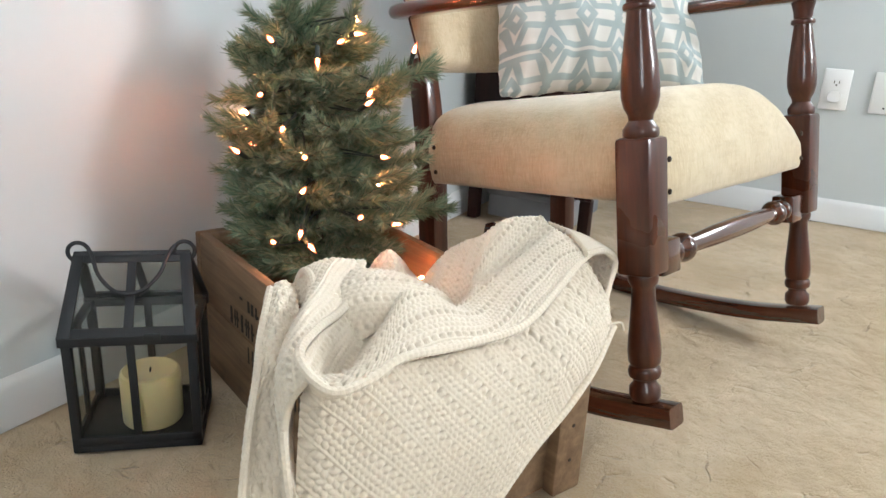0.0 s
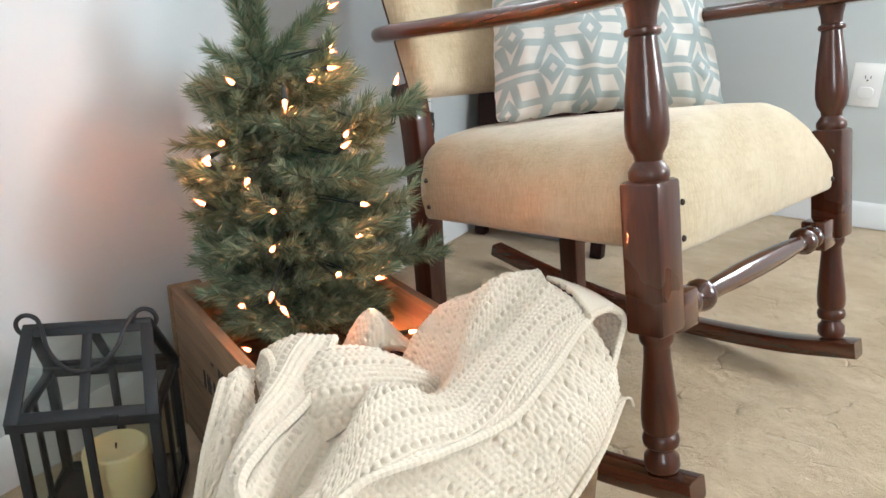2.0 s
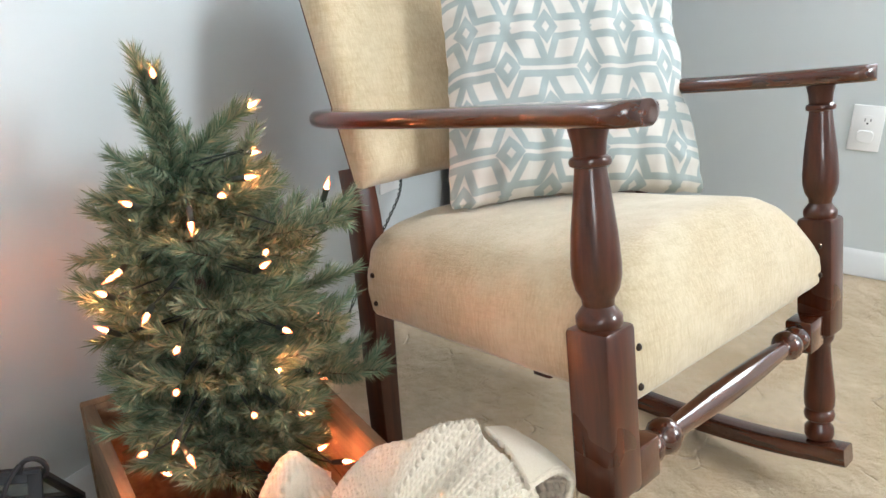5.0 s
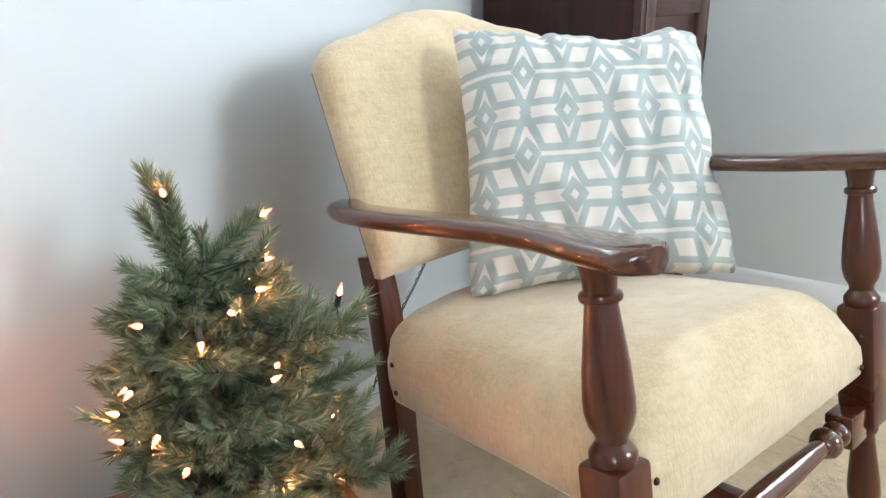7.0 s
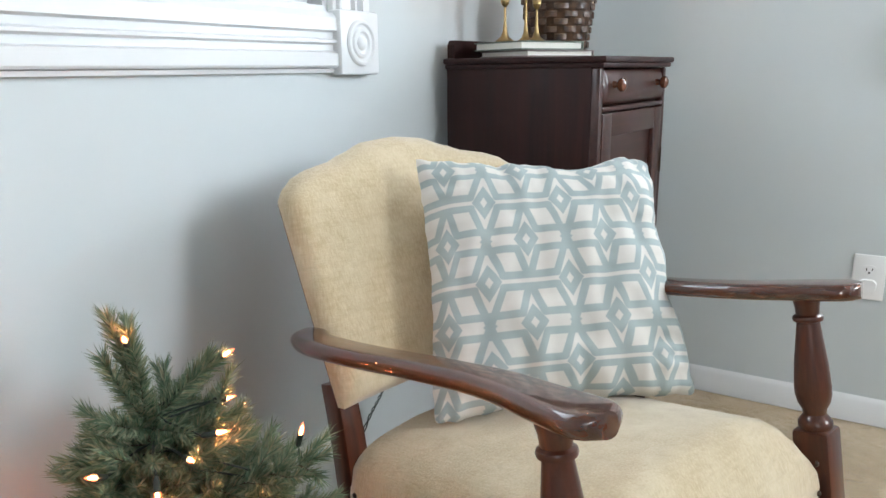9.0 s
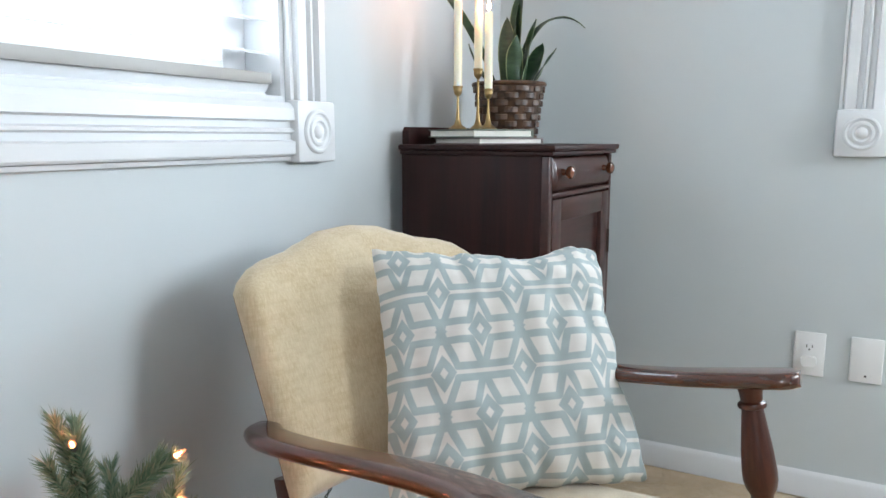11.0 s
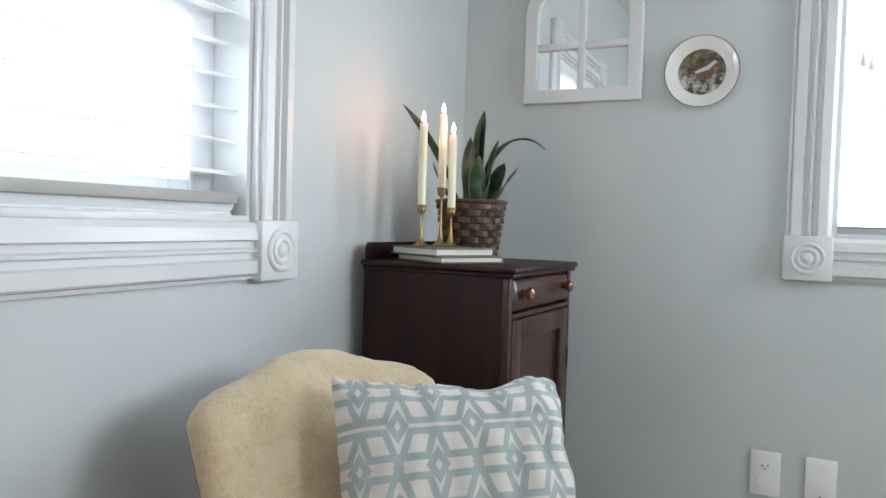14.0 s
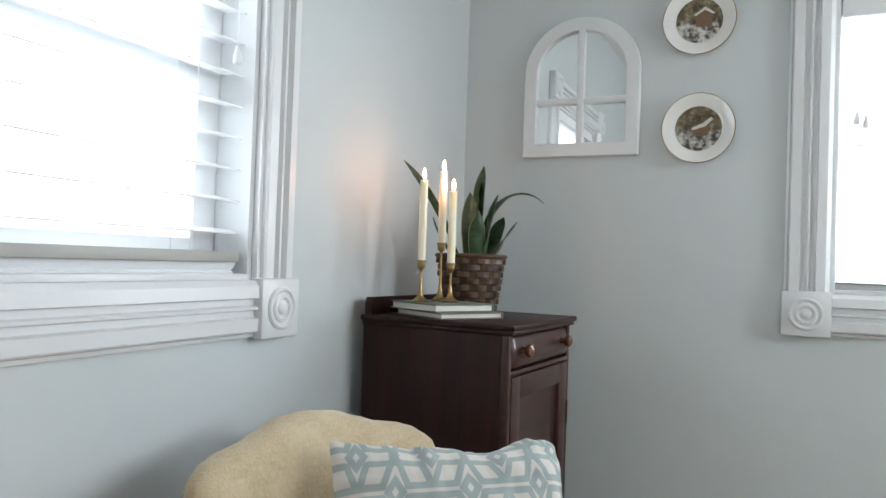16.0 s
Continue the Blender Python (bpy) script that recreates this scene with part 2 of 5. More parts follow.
def scene_print(name, seed):
    """A faded winter landscape, blurred: brown sky and woods above, snow with dark marks below."""
    n = Nodes(name, 0.3)
    v = n.coords()
    sep = n.add("SeparateXYZ", Vector=v)
    m = n.add("Mapping", Vector=v, Location=(seed, seed * 2, 0))
    f = n.noise(m.outputs[0], 42, 6, 0.65)
    h = n.math("MULTIPLY_ADD", n.noise(m.outputs[0], 16, 3), 0.05, n.math("SUBTRACT", sep.outputs[2], 0.025))
    up = n.ramp(h, (0.49, (0, 0, 0)), (0.51, (1, 1, 1)))
    h2 = n.math("MULTIPLY_ADD", h, 9.0, 0.55)
    woods = n.ramp(f, (0.36, (0.03, 0.026, 0.016)), (0.5, (0.13, 0.095, 0.045)), (0.66, (0.30, 0.25, 0.16)))
    snow = n.ramp(f, (0.42, (0.05, 0.045, 0.035)), (0.50, (0.34, 0.32, 0.28)), (0.60, (0.62, 0.60, 0.56)))
    n.colour(n.mix(n.ramp(h2, (0.44, (0, 0, 0)), (0.56, (1, 1, 1))), snow, woods))
    n.b.inputs["Coat Weight"].default_value = 0.6
    return n.mat


WALL = wall_paint()
TRIM = plain("white_trim", (0.69, 0.70, 0.705), 0.35, vary=0.04, scale=8, bump=0.04)
VINYL = plain("white_vinyl", (0.80, 0.81, 0.82), 0.4, vary=0.03, bump=0.02)
CEIL = plain("ceiling_white", (0.76, 0.76, 0.75), 0.9, vary=0.04, bump=0.3)
CARPET = carpet()
CHAIR_WOOD = wood("mahogany_stain", (0.036, 0.0085, 0.004), (0.125, 0.031, 0.012), rough=0.30, coat=0.45, spec=0.3, grain=75, bump=0.10)
CHAIR_WOOD_Y = wood("mahogany_stain_arm", (0.040, 0.0095, 0.004), (0.150, 0.037, 0.014), (1, 0.06, 1), rough=0.22, coat=0.9, grain=75, bump=0.04)
CHAIR_WOOD_X = wood("mahogany_stain_rail", (0.040, 0.0095, 0.004), (0.150, 0.037, 0.014), (0.06, 1, 1), rough=0.22, coat=0.9, grain=75, bump=0.04)
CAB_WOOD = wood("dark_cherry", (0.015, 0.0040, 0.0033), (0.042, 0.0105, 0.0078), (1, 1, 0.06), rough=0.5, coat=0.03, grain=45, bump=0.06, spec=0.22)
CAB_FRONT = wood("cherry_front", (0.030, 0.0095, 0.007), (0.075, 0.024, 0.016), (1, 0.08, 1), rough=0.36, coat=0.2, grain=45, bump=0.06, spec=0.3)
KNOB_WOOD = plain("cherry_knob", (0.14, 0.045, 0.02), 0.25, vary=0.2, coat=0.6)
CRATE_WOOD = wood("old_pine", (0.15, 0.083, 0.042), (0.34, 0.215, 0.118), (0.07, 1, 1), rough=0.75, grain=70, bump=0.5, wear=0.45)
# same old pine inside, the bulbs' orange glow put into its colour
CRATE_IN = wood("crate_inside_warmed", (0.25, 0.085, 0.036), (0.42, 0.17, 0.075), (0.07, 1, 1), rough=0.8, grain=60, bump=0.4, wear=0.3)
INK = plain("stamp_ink", (0.035, 0.028, 0.022), 0.9, vary=0.4, scale=60)
FABRIC = chenille()
PILLOW = pillow_cloth()
PIPING = plain("cream_cotton", (0.76, 0.73, 0.67), 0.9, vary=0.05, bump=0.2)
YARN = yarn()
IRON = plain("black_iron", (0.018, 0.020, 0.023), 0.5, 0.3, vary=0.3, bump=0.25)
PANE = glass("clear_glass", 0.0, (0.95, 0.97, 0.96))
WINDOW_GLASS = glass("window_glass")
MIRROR = plain("mirror_silver", (0.86, 0.88, 0.88), 0.10, 1.0, vary=0.01, bump=0.0)
BRASS = plain("antique_brass", (0.33, 0.225, 0.10), 0.34, 1.0, vary=0.25, scale=40)
NAIL = plain("bronze_nail", (0.05, 0.035, 0.025), 0.35, 0.8, vary=0.2)
NEEDLES = needle_mat()
BARK = plain("bark", (0.07, 0.045, 0.03), 0.9, vary=0.3, scale=80, bump=0.5)
CORD = plain("green_cord", (0.012, 0.022, 0.016), 0.5, vary=0.2)
BULB = glow("bulb_glow", (1.0, 0.35, 0.17), 400.0)
BULB_GLASS = lamp_glass()
# white slat against the window: its backlit shade is put into the colour
SLAT_SHADED = plain("blind_slat_shaded", (0.38, 0.37, 0.345), 0.45, vary=0.05, bump=0.0)
FLAME = glow("flame_glow", (1.0, 0.46, 0.25), 270.0)
IVORY = wax("ivory_wax", (0.82, 0.75, 0.57))
CREAM_WAX = wax("cream_wax", (0.76, 0.62, 0.34))
WICK = plain("wick", (0.02, 0.018, 0.015), 0.9)
LEAF = leaf_mat()
WICKER = weave_mat()
SOIL = plain("soil", (0.03, 0.02, 0.013), 0.95, vary=0.4, scale=120, bump=0.6)
CHINA = plain("white_china", (0.76, 0.75, 0.72), 0.12, vary=0.02, bump=0.0, coat=0.5)
GOLD = plain("gold_rim", (0.45, 0.27, 0.12), 0.25, 1.0, vary=0.2)
PRINTS = [scene_print("winter_print", 0.0), scene_print("winter_print_second", 0.7)]
PLASTIC = plain("outlet_plastic", (0.80, 0.80, 0.79), 0.3, vary=0.02, bump=0.0)
SLOT = plain("slot_dark", (0.03, 0.03, 0.03), 0.6)
GREY_BOX = plain("grey_board", (0.30, 0.32, 0.35), 0.6, vary=0.08)
PAPER = plain("page_edges", (0.72, 0.69, 0.62), 0.9, vary=0.08, scale=90, bump=0.2)
COVER_A = plain("sage_cover", (0.13, 0.155, 0.125), 0.6, vary=0.12)
COVER_B = plain("taupe_cover", (0.20, 0.16, 0.145), 0.6, vary=0.12)

# ---- builders ----


def mesh_of(name, bm, smooth=True):
    me = bpy.data.meshes.new(name)
    bm.normal_update()
    bm.to_mesh(me)
    bm.free()
    if smooth:
        me.polygons.foreach_set("use_smooth", [True] * len(me.polygons))
        me.set_sharp_from_angle(angle=radians(38))
    return me


def part(name, bm, material, parent, label="", m=None, smooth=True):
    """One mesh object under a thing or a part, in its parent's own axes."""
    me = bm if isinstance(bm, bpy.types.Mesh) else mesh_of(name, bm, smooth)
    if not me.materials:
        me.materials.append(material)
    ob = new(name, me)
    ob.parent = parent
    if m is not None:
        ob.matrix_basis = m
    return tagged(ob, label)


def thing(name, m, label, category, group="", kind=""):
    ob = new(name)
    ob.empty_display_size = 0.05
    ob.matrix_basis = m
    return tagged(ob, label, category, group, kind)


def solo(name, bm, material, label, category, m=None, group="", kind="", smooth=True):
    """A thing that is one mesh."""
    me = bm if isinstance(bm, bpy.types.Mesh) else mesh_of(name, bm, smooth)
    me.materials.append(material)
    ob = new(name, me)
    if m is not None:
        ob.matrix_basis = m
    return tagged(ob, label, category, group, kind)


def box(x0, x1, y0, y1, z0, z1, bevel=0.0, bm=None, seg=2):
    bm = bm or bmesh.new()
    vs = bmesh.ops.create_cube(bm, size=1.0)["verts"]
    for v in vs:
        v.co = ((x0 + x1) / 2 + v.co.x * (x1 - x0), (y0 + y1) / 2 + v.co.y * (y1 - y0), (z0 + z1) / 2 + v.co.z * (z1 - z0))
    if bevel:
        es = list({e for v in vs for e in v.link_edges})
        bmesh.ops.bevel(bm, geom=es, offset=bevel, segments=seg, affect="EDGES", profile=0.5)
    return bm


def grid_faces(bm, rows, close_u=False, close_v=False):
    vs = [[bm.verts.new(p) for p in r] for r in rows]
    n, k = len(vs), len(vs[0])
    for i in range(n if close_v else n - 1):
        for j in range(k if close_u else k - 1):
            bm.faces.new((vs[i][j], vs[i][(j + 1) % k], vs[(i + 1) % n][(j + 1) % k], vs[(i + 1) % n][j]))
    return vs


def lathe(profile, seg=20, bm=None, m=None):
    bm = bm or bmesh.new()
    rows = [[(r * math.cos(2 * math.pi * j / seg), r * math.sin(2 * math.pi * j / seg), z) for j in range(seg)] for r, z in profile]
    vs = grid_faces(bm, rows, close_u=True)
    bm.faces.new(list(reversed(vs[0])))
    bm.faces.new(vs[-1])
    if m is not None:
        bmesh.ops.transform(bm, matrix=m, verts=[v for r in vs for v in r])
    return bm


def catmull(pts, n):
    pts = [np.array(p, float) for p in pts]
    p = [2 * pts[0] - pts[1]] + pts + [2 * pts[-1] - pts[-2]]
    out = []
    for i in range(1, len(p) - 2):
        for k in range(n):
            t = k / n
            out.append(0.5 * (2 * p[i] + (p[i + 1] - p[i - 1]) * t + (2 * p[i - 1] - 5 * p[i] + 4 * p[i + 1] - p[i + 2]) * t * t
                              + (3 * p[i] - p[i - 1] - 3 * p[i + 1] + p[i + 2]) * t ** 3))
    out.append(pts[-1])
    return out


def sweep(points, section, up=(0, 0, 1), bm=None, caps=True):
    """section(k) gives the outline (side, up) at the fraction k of the way."""
    bm = bm or bmesh.new()
    pts = [Vector(p) for p in points]
    rows = []
    for i, p in enumerate(pts):
        t = (pts[min(i + 1, len(pts) - 1)] - pts[max(i - 1, 0)]).normalized()
        side = t.cross(Vector(up))
        side = side.normalized() if side.length > 1e-5 else Vector((1, 0, 0))
        top = side.cross(t)
        rows.append([p + side * a + top * b for a, b in section(i / (len(pts) - 1))])
    vs = grid_faces(bm, rows, close_u=True)
    if caps:
        bm.faces.new(list(reversed(vs[0])))
        bm.faces.new(vs[-1])
    bmesh.ops.recalc_face_normals(bm, faces=bm.faces)
    return bm


def ring_section(r, n=8):
    return [(r * math.cos(2 * math.pi * j / n), r * math.sin(2 * math.pi * j / n)) for j in range(n)]


def tube(points, r, n=8, bm=None, up=(0, 0, 1)):
    return sweep(points, lambda k: ring_section(r(k) if callable(r) else r, n), up, bm)


def rounded(w, h, r, n=4):
    out = []
    for cx, cy, a0 in ((w / 2 - r, h / 2 - r, 0), (-w / 2 + r, h / 2 - r, 90), (-w / 2 + r, -h / 2 + r, 180), (w / 2 - r, -h / 2 + r, 270)):
        for k in range(n + 1):
            a = radians(a0 + 90 * k / n)
            out.append((cx + r * math.cos(a), cy + r * math.sin(a)))
    return out


def arrays(name, verts, faces, uv=None):
    me = bpy.data.meshes.new(name)
    me.from_pydata(verts, [], faces)
    me.update()
    return me


# ---- the room ----
RZ, TH = 2.4, 0.14


def wall(name, m, length, hole, label):
    """A wall along local x, its face at y = 0 towards -y, with one opening through it."""
    bm = bmesh.new()
    if hole:
        x0, x1, z0, z1 = hole
        box(-TH, x0, 0, TH, 0, RZ, bm=bm)
        box(x1, length + TH, 0, TH, 0, RZ, bm=bm)
        box(x0, x1, 0, TH, 0, z0, bm=bm)
        box(x0, x1, 0, TH, z1, RZ, bm=bm)
        bmesh.ops.remove_doubles(bm, verts=bm.verts, dist=1e-5)
    else:
        box(-TH, length + TH, 0, TH, 0, RZ, bm=bm)
    return solo(name, bm, WALL, label, "wall", m, kind="structure", smooth=False)


W1 = pose(0, -1.022 - WIN_W, WIN_Z, 0, 0, 90)
W2 = pose(1.045, 0, WIN_Z)
wall("wall_west", pose(0, RY, 0, 0, 0, 90), -RY, (-RY - 1.022 - WIN_W, -RY - 1.022, WIN_Z, WIN_Z + WIN_H), "pale blue-grey painted wall with a white-cased window")
wall("wall_north", pose(0, 0, 0), RX, (1.045, 1.045 + WIN_W, WIN_Z, WIN_Z + WIN_H), "pale blue-grey painted wall with mirror and plates")
wall("wall_east", pose(RX, 0, 0, 0, 0, -90), -RY, (0.425, 1.275, 1.325, 2.175), "pale blue-grey painted wall with a wide window")
# opening made only to let the added south fill in
wall("wall_south", pose(RX, RY, 0, 0, 0, 180), RX, (RX - 2.425, RX - 1.475, 1.025, 2.075), "pale blue-grey painted wall with an added opening for fill light")
solo("ceiling", box(-TH, RX + TH, RY - TH, TH, RZ, RZ + 0.1), CEIL, "flat white painted ceiling", "ceiling", kind="structure", smooth=False)


def floor_mesh():
    """Carpet with a low, uneven pile, finer near the seat."""
    n = 170
    xs = np.linspace(0, RX, n)
    ys = np.linspace(RY, 0, n)
    verts = []
    for y in ys:
        for x in xs:
            verts.append((x, y, 0.0035 * noise.noise((x * 5, y * 5, 0)) + 0.0025 * noise.noise((x * 17, y * 17, 3)) - 0.003))
    faces = [(i * n + j, i * n + j + 1, (i + 1) * n + j + 1, (i + 1) * n + j) for i in range(n - 1) for j in range(n - 1)]
    me = arrays("floor", verts, faces)
    me.polygons.foreach_set("use_smooth", [True] * len(me.polygons))
    return me


solo("floor", floor_mesh(), CARPET, "beige cut-pile carpet with small creases and tufts", "carpet", kind="structure")


def baseboard(m, length):
    prof = [(0, 0), (0, 0.073), (-0.004, 0.075), (-0.008, 0.068), (-0.012, 0.060), (-0.012, 0.0)]
    bm = bmesh.new()
    grid_faces(bm, [[(x, y, z) for y, z in prof] for x in (0, length)], close_u=True)
    bmesh.ops.recalc_face_normals(bm, faces=bm.faces)
    solo("baseboard", bm, TRIM, "white painted wooden baseboard along the wall", "baseboard", m, kind="structure")


baseboard(pose(0, RY, 0, 0, 0, 90), -RY)
baseboard(pose(0.013, 0, 0), RX - 0.026)
baseboard(pose(RX, 0, 0, 0, 0, -90), -RY)
baseboard(pose(RX - 0.013, RY, 0, 0, 0, 180), RX - 0.026)

CASE = 0.108
FLUTES = ((0.0, 0.0), (0.0, 0.012), (0.065, 0.014), (0.075, 0.010), (0.085, 0.021), (0.12, 0.024), (0.33, 0.025), (0.36, 0.013), (0.46, 0.013), (0.49, 0.023), (0.535, 0.023), (0.565, 0.013), (0.665, 0.013),
          (0.695, 0.025), (0.90, 0.023), (1.0, 0.014), (1.0, 0.0))


def casing(length):
    """A fluted board, standing up from z = 0, its back on y = 0."""
    bm = bmesh.new()
    rows = [[(a * CASE, -d, z) for a, d in FLUTES] for z in (0, length)]
    vs = grid_faces(bm, rows, close_u=True)
    bm.faces.new(vs[0]), bm.faces.new(vs[1])
    bmesh.ops.recalc_face_normals(bm, faces=bm.faces)
    return mesh_of("casing", bm, smooth=False)


def rosette_mesh():
    w = CASE + 0.010
    return mesh_of("rosette", box(-w / 2, w / 2, -0.033, 0, -w / 2, w / 2, 0.006))


def bullseye_mesh():
    prof = [(0.043, 0), (0.043, 0.002), (0.040, 0.0055), (0.036, 0.006), (0.033, 0.002), (0.029, 0.0015), (0.026, 0.005), (0.021, 0.006),
            (0.018, 0.002), (0.014, 0.0015), (0.011, 0.006), (0.006, 0.008), (0.001, 0.0085)]
    return mesh_of("bullseye", lathe(prof, 36, m=pose(0, -0.033, 0, 90, 0, 0)))


ROSETTE, BULLSEYE = rosette_mesh(), bullseye_mesh()


def window(name, m, w, h, label, f=0.045):
    ob = thing(name, m, label, "window", kind="structure")
    up, flat = casing(h), casing(w)
    part("casing", up, TRIM, ob, m=pose(-CASE, 0, 0))
    part("casing", up, TRIM, ob, m=pose(w, 0, 0))
    part("casing", flat, TRIM, ob, m=Matrix(((0, 0, 1, 0), (0, 1, 0, 0), (1, 0, 0, -CASE), (0, 0, 0, 1))))
    part("casing", flat, TRIM, ob, m=Matrix(((0, 0, 1, 0), (0, 1, 0, 0), (1, 0, 0, h), (0, 0, 0, 1))))
    for x in (-CASE / 2, w + CASE / 2):
        for z in (-CASE / 2, h + CASE / 2):
            r = part("rosette", ROSETTE, TRIM, ob, m=pose(x, 0, z))
            part("bullseye", BULLSEYE, TRIM, r)
    e = 0.012
    part("jamb", box(0, e, 0.002, TH, 0, h), TRIM, ob)
    part("jamb", box(w - e, w, 0.002, TH, 0, h), TRIM, ob)
    part("stool", box(e, w - e, -0.004, TH, 0, e, 0.002), TRIM, ob)
    part("head_jamb", box(e, w - e, 0.002, TH, h - e, h), TRIM, ob)
    part("sash", box(e, e + f, 0.085, 0.115, e, h - e, 0.003), VINYL, ob)
    part("sash", box(w - e - f, w - e, 0.085, 0.115, e, h - e, 0.003), VINYL, ob)
    part("sash", box(e + f, w - e - f, 0.085, 0.115, e, e + f, 0.003), VINYL, ob)
    part("sash", box(e + f, w - e - f, 0.085, 0.115, h - e - f, h - e, 0.003), VINYL, ob)
    part("sash", box(e + f, w - e - f, 0.083, 0.113, h / 2 - 0.02, h / 2 + 0.02, 0.003), VINYL, ob)
    p = part("pane", box(e + f, w - e - f, 0.099, 0.102, e + f, h - e - f), WINDOW_GLASS, ob, smooth=False)
    p.visible_shadow = False
    return ob


window("window_1", W1, WIN_W, WIN_H, "white fluted window casing with round rosette corner blocks", 0.065)
window("window_2", W2, WIN_W, WIN_H, "white fluted casing with rosettes round a bright window", 0.012)
window("window_3", pose(RX, -0.425, 1.325, 0, 0, -90), 0.85, 0.85, "wide white-cased window behind the viewer")
# unseen window, added to house the south fill lamp
window("fill_window", pose(2.425, RY, 1.025, 0, 0, 180), 0.95, 1.05, "white-cased window, unseen, added for fill light")


def blind(m, w, h, tassels, drop):
    ob = thing("window_blind", m, "white faux-wood slatted blind, lowered with slats open", "blind", "window blinds")
    pitch, depth = 0.0605, 0.052
    rows = [[(0.02 + (w - 0.04) * i, 0.045 + depth * (k / 6 - 0.5), 0.0012 * s + 0.003 * (1 - (k / 3 - 1) ** 2)) for k, s in ((0, 1), (1, 1), (2, 1), (3, 1), (4, 1), (5, 1), (6, 1), (6, -1), (3, -1), (0, -1))] for i in (0, 1)]
    bm = bmesh.new()
    vs = grid_faces(bm, rows, close_u=True)
    bm.faces.new(vs[0]), bm.faces.new(vs[1])
    bmesh.ops.recalc_face_normals(bm, faces=bm.faces)
    slat = mesh_of("slat", bm)
    z = 0.092
    while z < h - 0.06:
        part("slat", slat, VINYL, ob, m=pose(0, 0.045, z, 9, 0, 0) @ pose(0, -0.045, 0))
        z += pitch
    # lowest slat, its shade painted in grey
    part("bottom_slat", box(0.014, w - 0.030, 0.006, 0.054, 0.0335 + drop, 0.0335 + drop + (0.020 if drop == 0 else 0.006), 0.002), SLAT_SHADED, ob)
    bm = bmesh.new()
    prof = [(0.034, 0.008), (0.026, 0.010), (0.024, 0.015), (0.029, 0.018), (0.022, 0.024), (0.018, 0.033), (0.022, 0.0355), (0.056, 0.0355), (0.056, 0.008)]
    vs = grid_faces(bm, [[(x, y, z + drop) for y, z in prof] for x in (0.014, w - 0.026)], close_u=True)
    bm.faces.new(vs[0]), bm.faces.new(vs[1])
    bmesh.ops.recalc_face_normals(bm, faces=bm.faces)
    part("bottom_rail", bm, VINYL, ob)
    for x in (0.15, w - 0.15):
        part("cord_plug", lathe([(0.005, 0), (0.005, 0.002), (0.002, 0.003)], 12, m=pose(x, 0.030, 0.010 + drop, 180, 0, 0)), SLOT, ob)
    part("headrail", box(0.016, w - 0.016, 0.008, 0.075, h - 0.06, h - 0.013, 0.003), VINYL, ob)
    for x in (0.14, w - 0.14):
        part("ladder_cord", tube([(x, 0.02, 0.03), (x, 0.02, h - 0.05)], 0.0012, 5, up=(0, 1, 0)), VINYL, ob)
        part("ladder_cord", tube([(x, 0.07, 0.03), (x, 0.07, h - 0.05)], 0.0012, 5, up=(0, 1, 0)), VINYL, ob)
    for x, zz in tassels:
        part("pull_cord", tube([(x, 0.002, zz), (x, 0.006, h - 0.055)], 0.0009, 5, up=(0, 1, 0)), VINYL, ob)
        part("tassel", lathe([(0.002, 0.0), (0.0035, -0.002), (0.004, -0.008), (0.008, -0.020), (0.009, -0.028), (0.007, -0.034), (0.002, -0.036)], 12, m=pose(x, 0.002, zz)), VINYL, ob)


blind(W1, WIN_W, WIN_H, [(WIN_W - 0.062, 0.437)], 0.0)
blind(W2, WIN_W, WIN_H, [(0.054, 0.474), (0.074, 0.464)], -0.0075)


def backdrop(m):
    """Bright overcast sky, seen through a window."""
    bm = box(-1.6, 1.6, 0.9, 0.92, -1.4, 1.8)
    solo("backdrop", bm, SKYGLOW, "blank bright overcast sky outside the window", "sky", m, kind="structure", smooth=False)


SKYGLOW = glow("overcast_sky", (0.95, 0.98, 1.0), 2.6, (0.8, 0.8, 0.8))
backdrop(W1 @ pose(WIN_W / 2, 0, WIN_H / 2))
backdrop(W2 @ pose(WIN_W / 2, 0, WIN_H / 2))
backdrop(pose(RX, -0.85, 1.75, 0, 0, -90))
# glow outside the added south opening
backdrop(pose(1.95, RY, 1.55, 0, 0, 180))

# ---- rocking chair ----
CHAIR = pose(0.855, -1.325, 0.0865, -10.6, 0.8, 73.7)      # local x across, y towards the back, z up; tipped back on its rockers


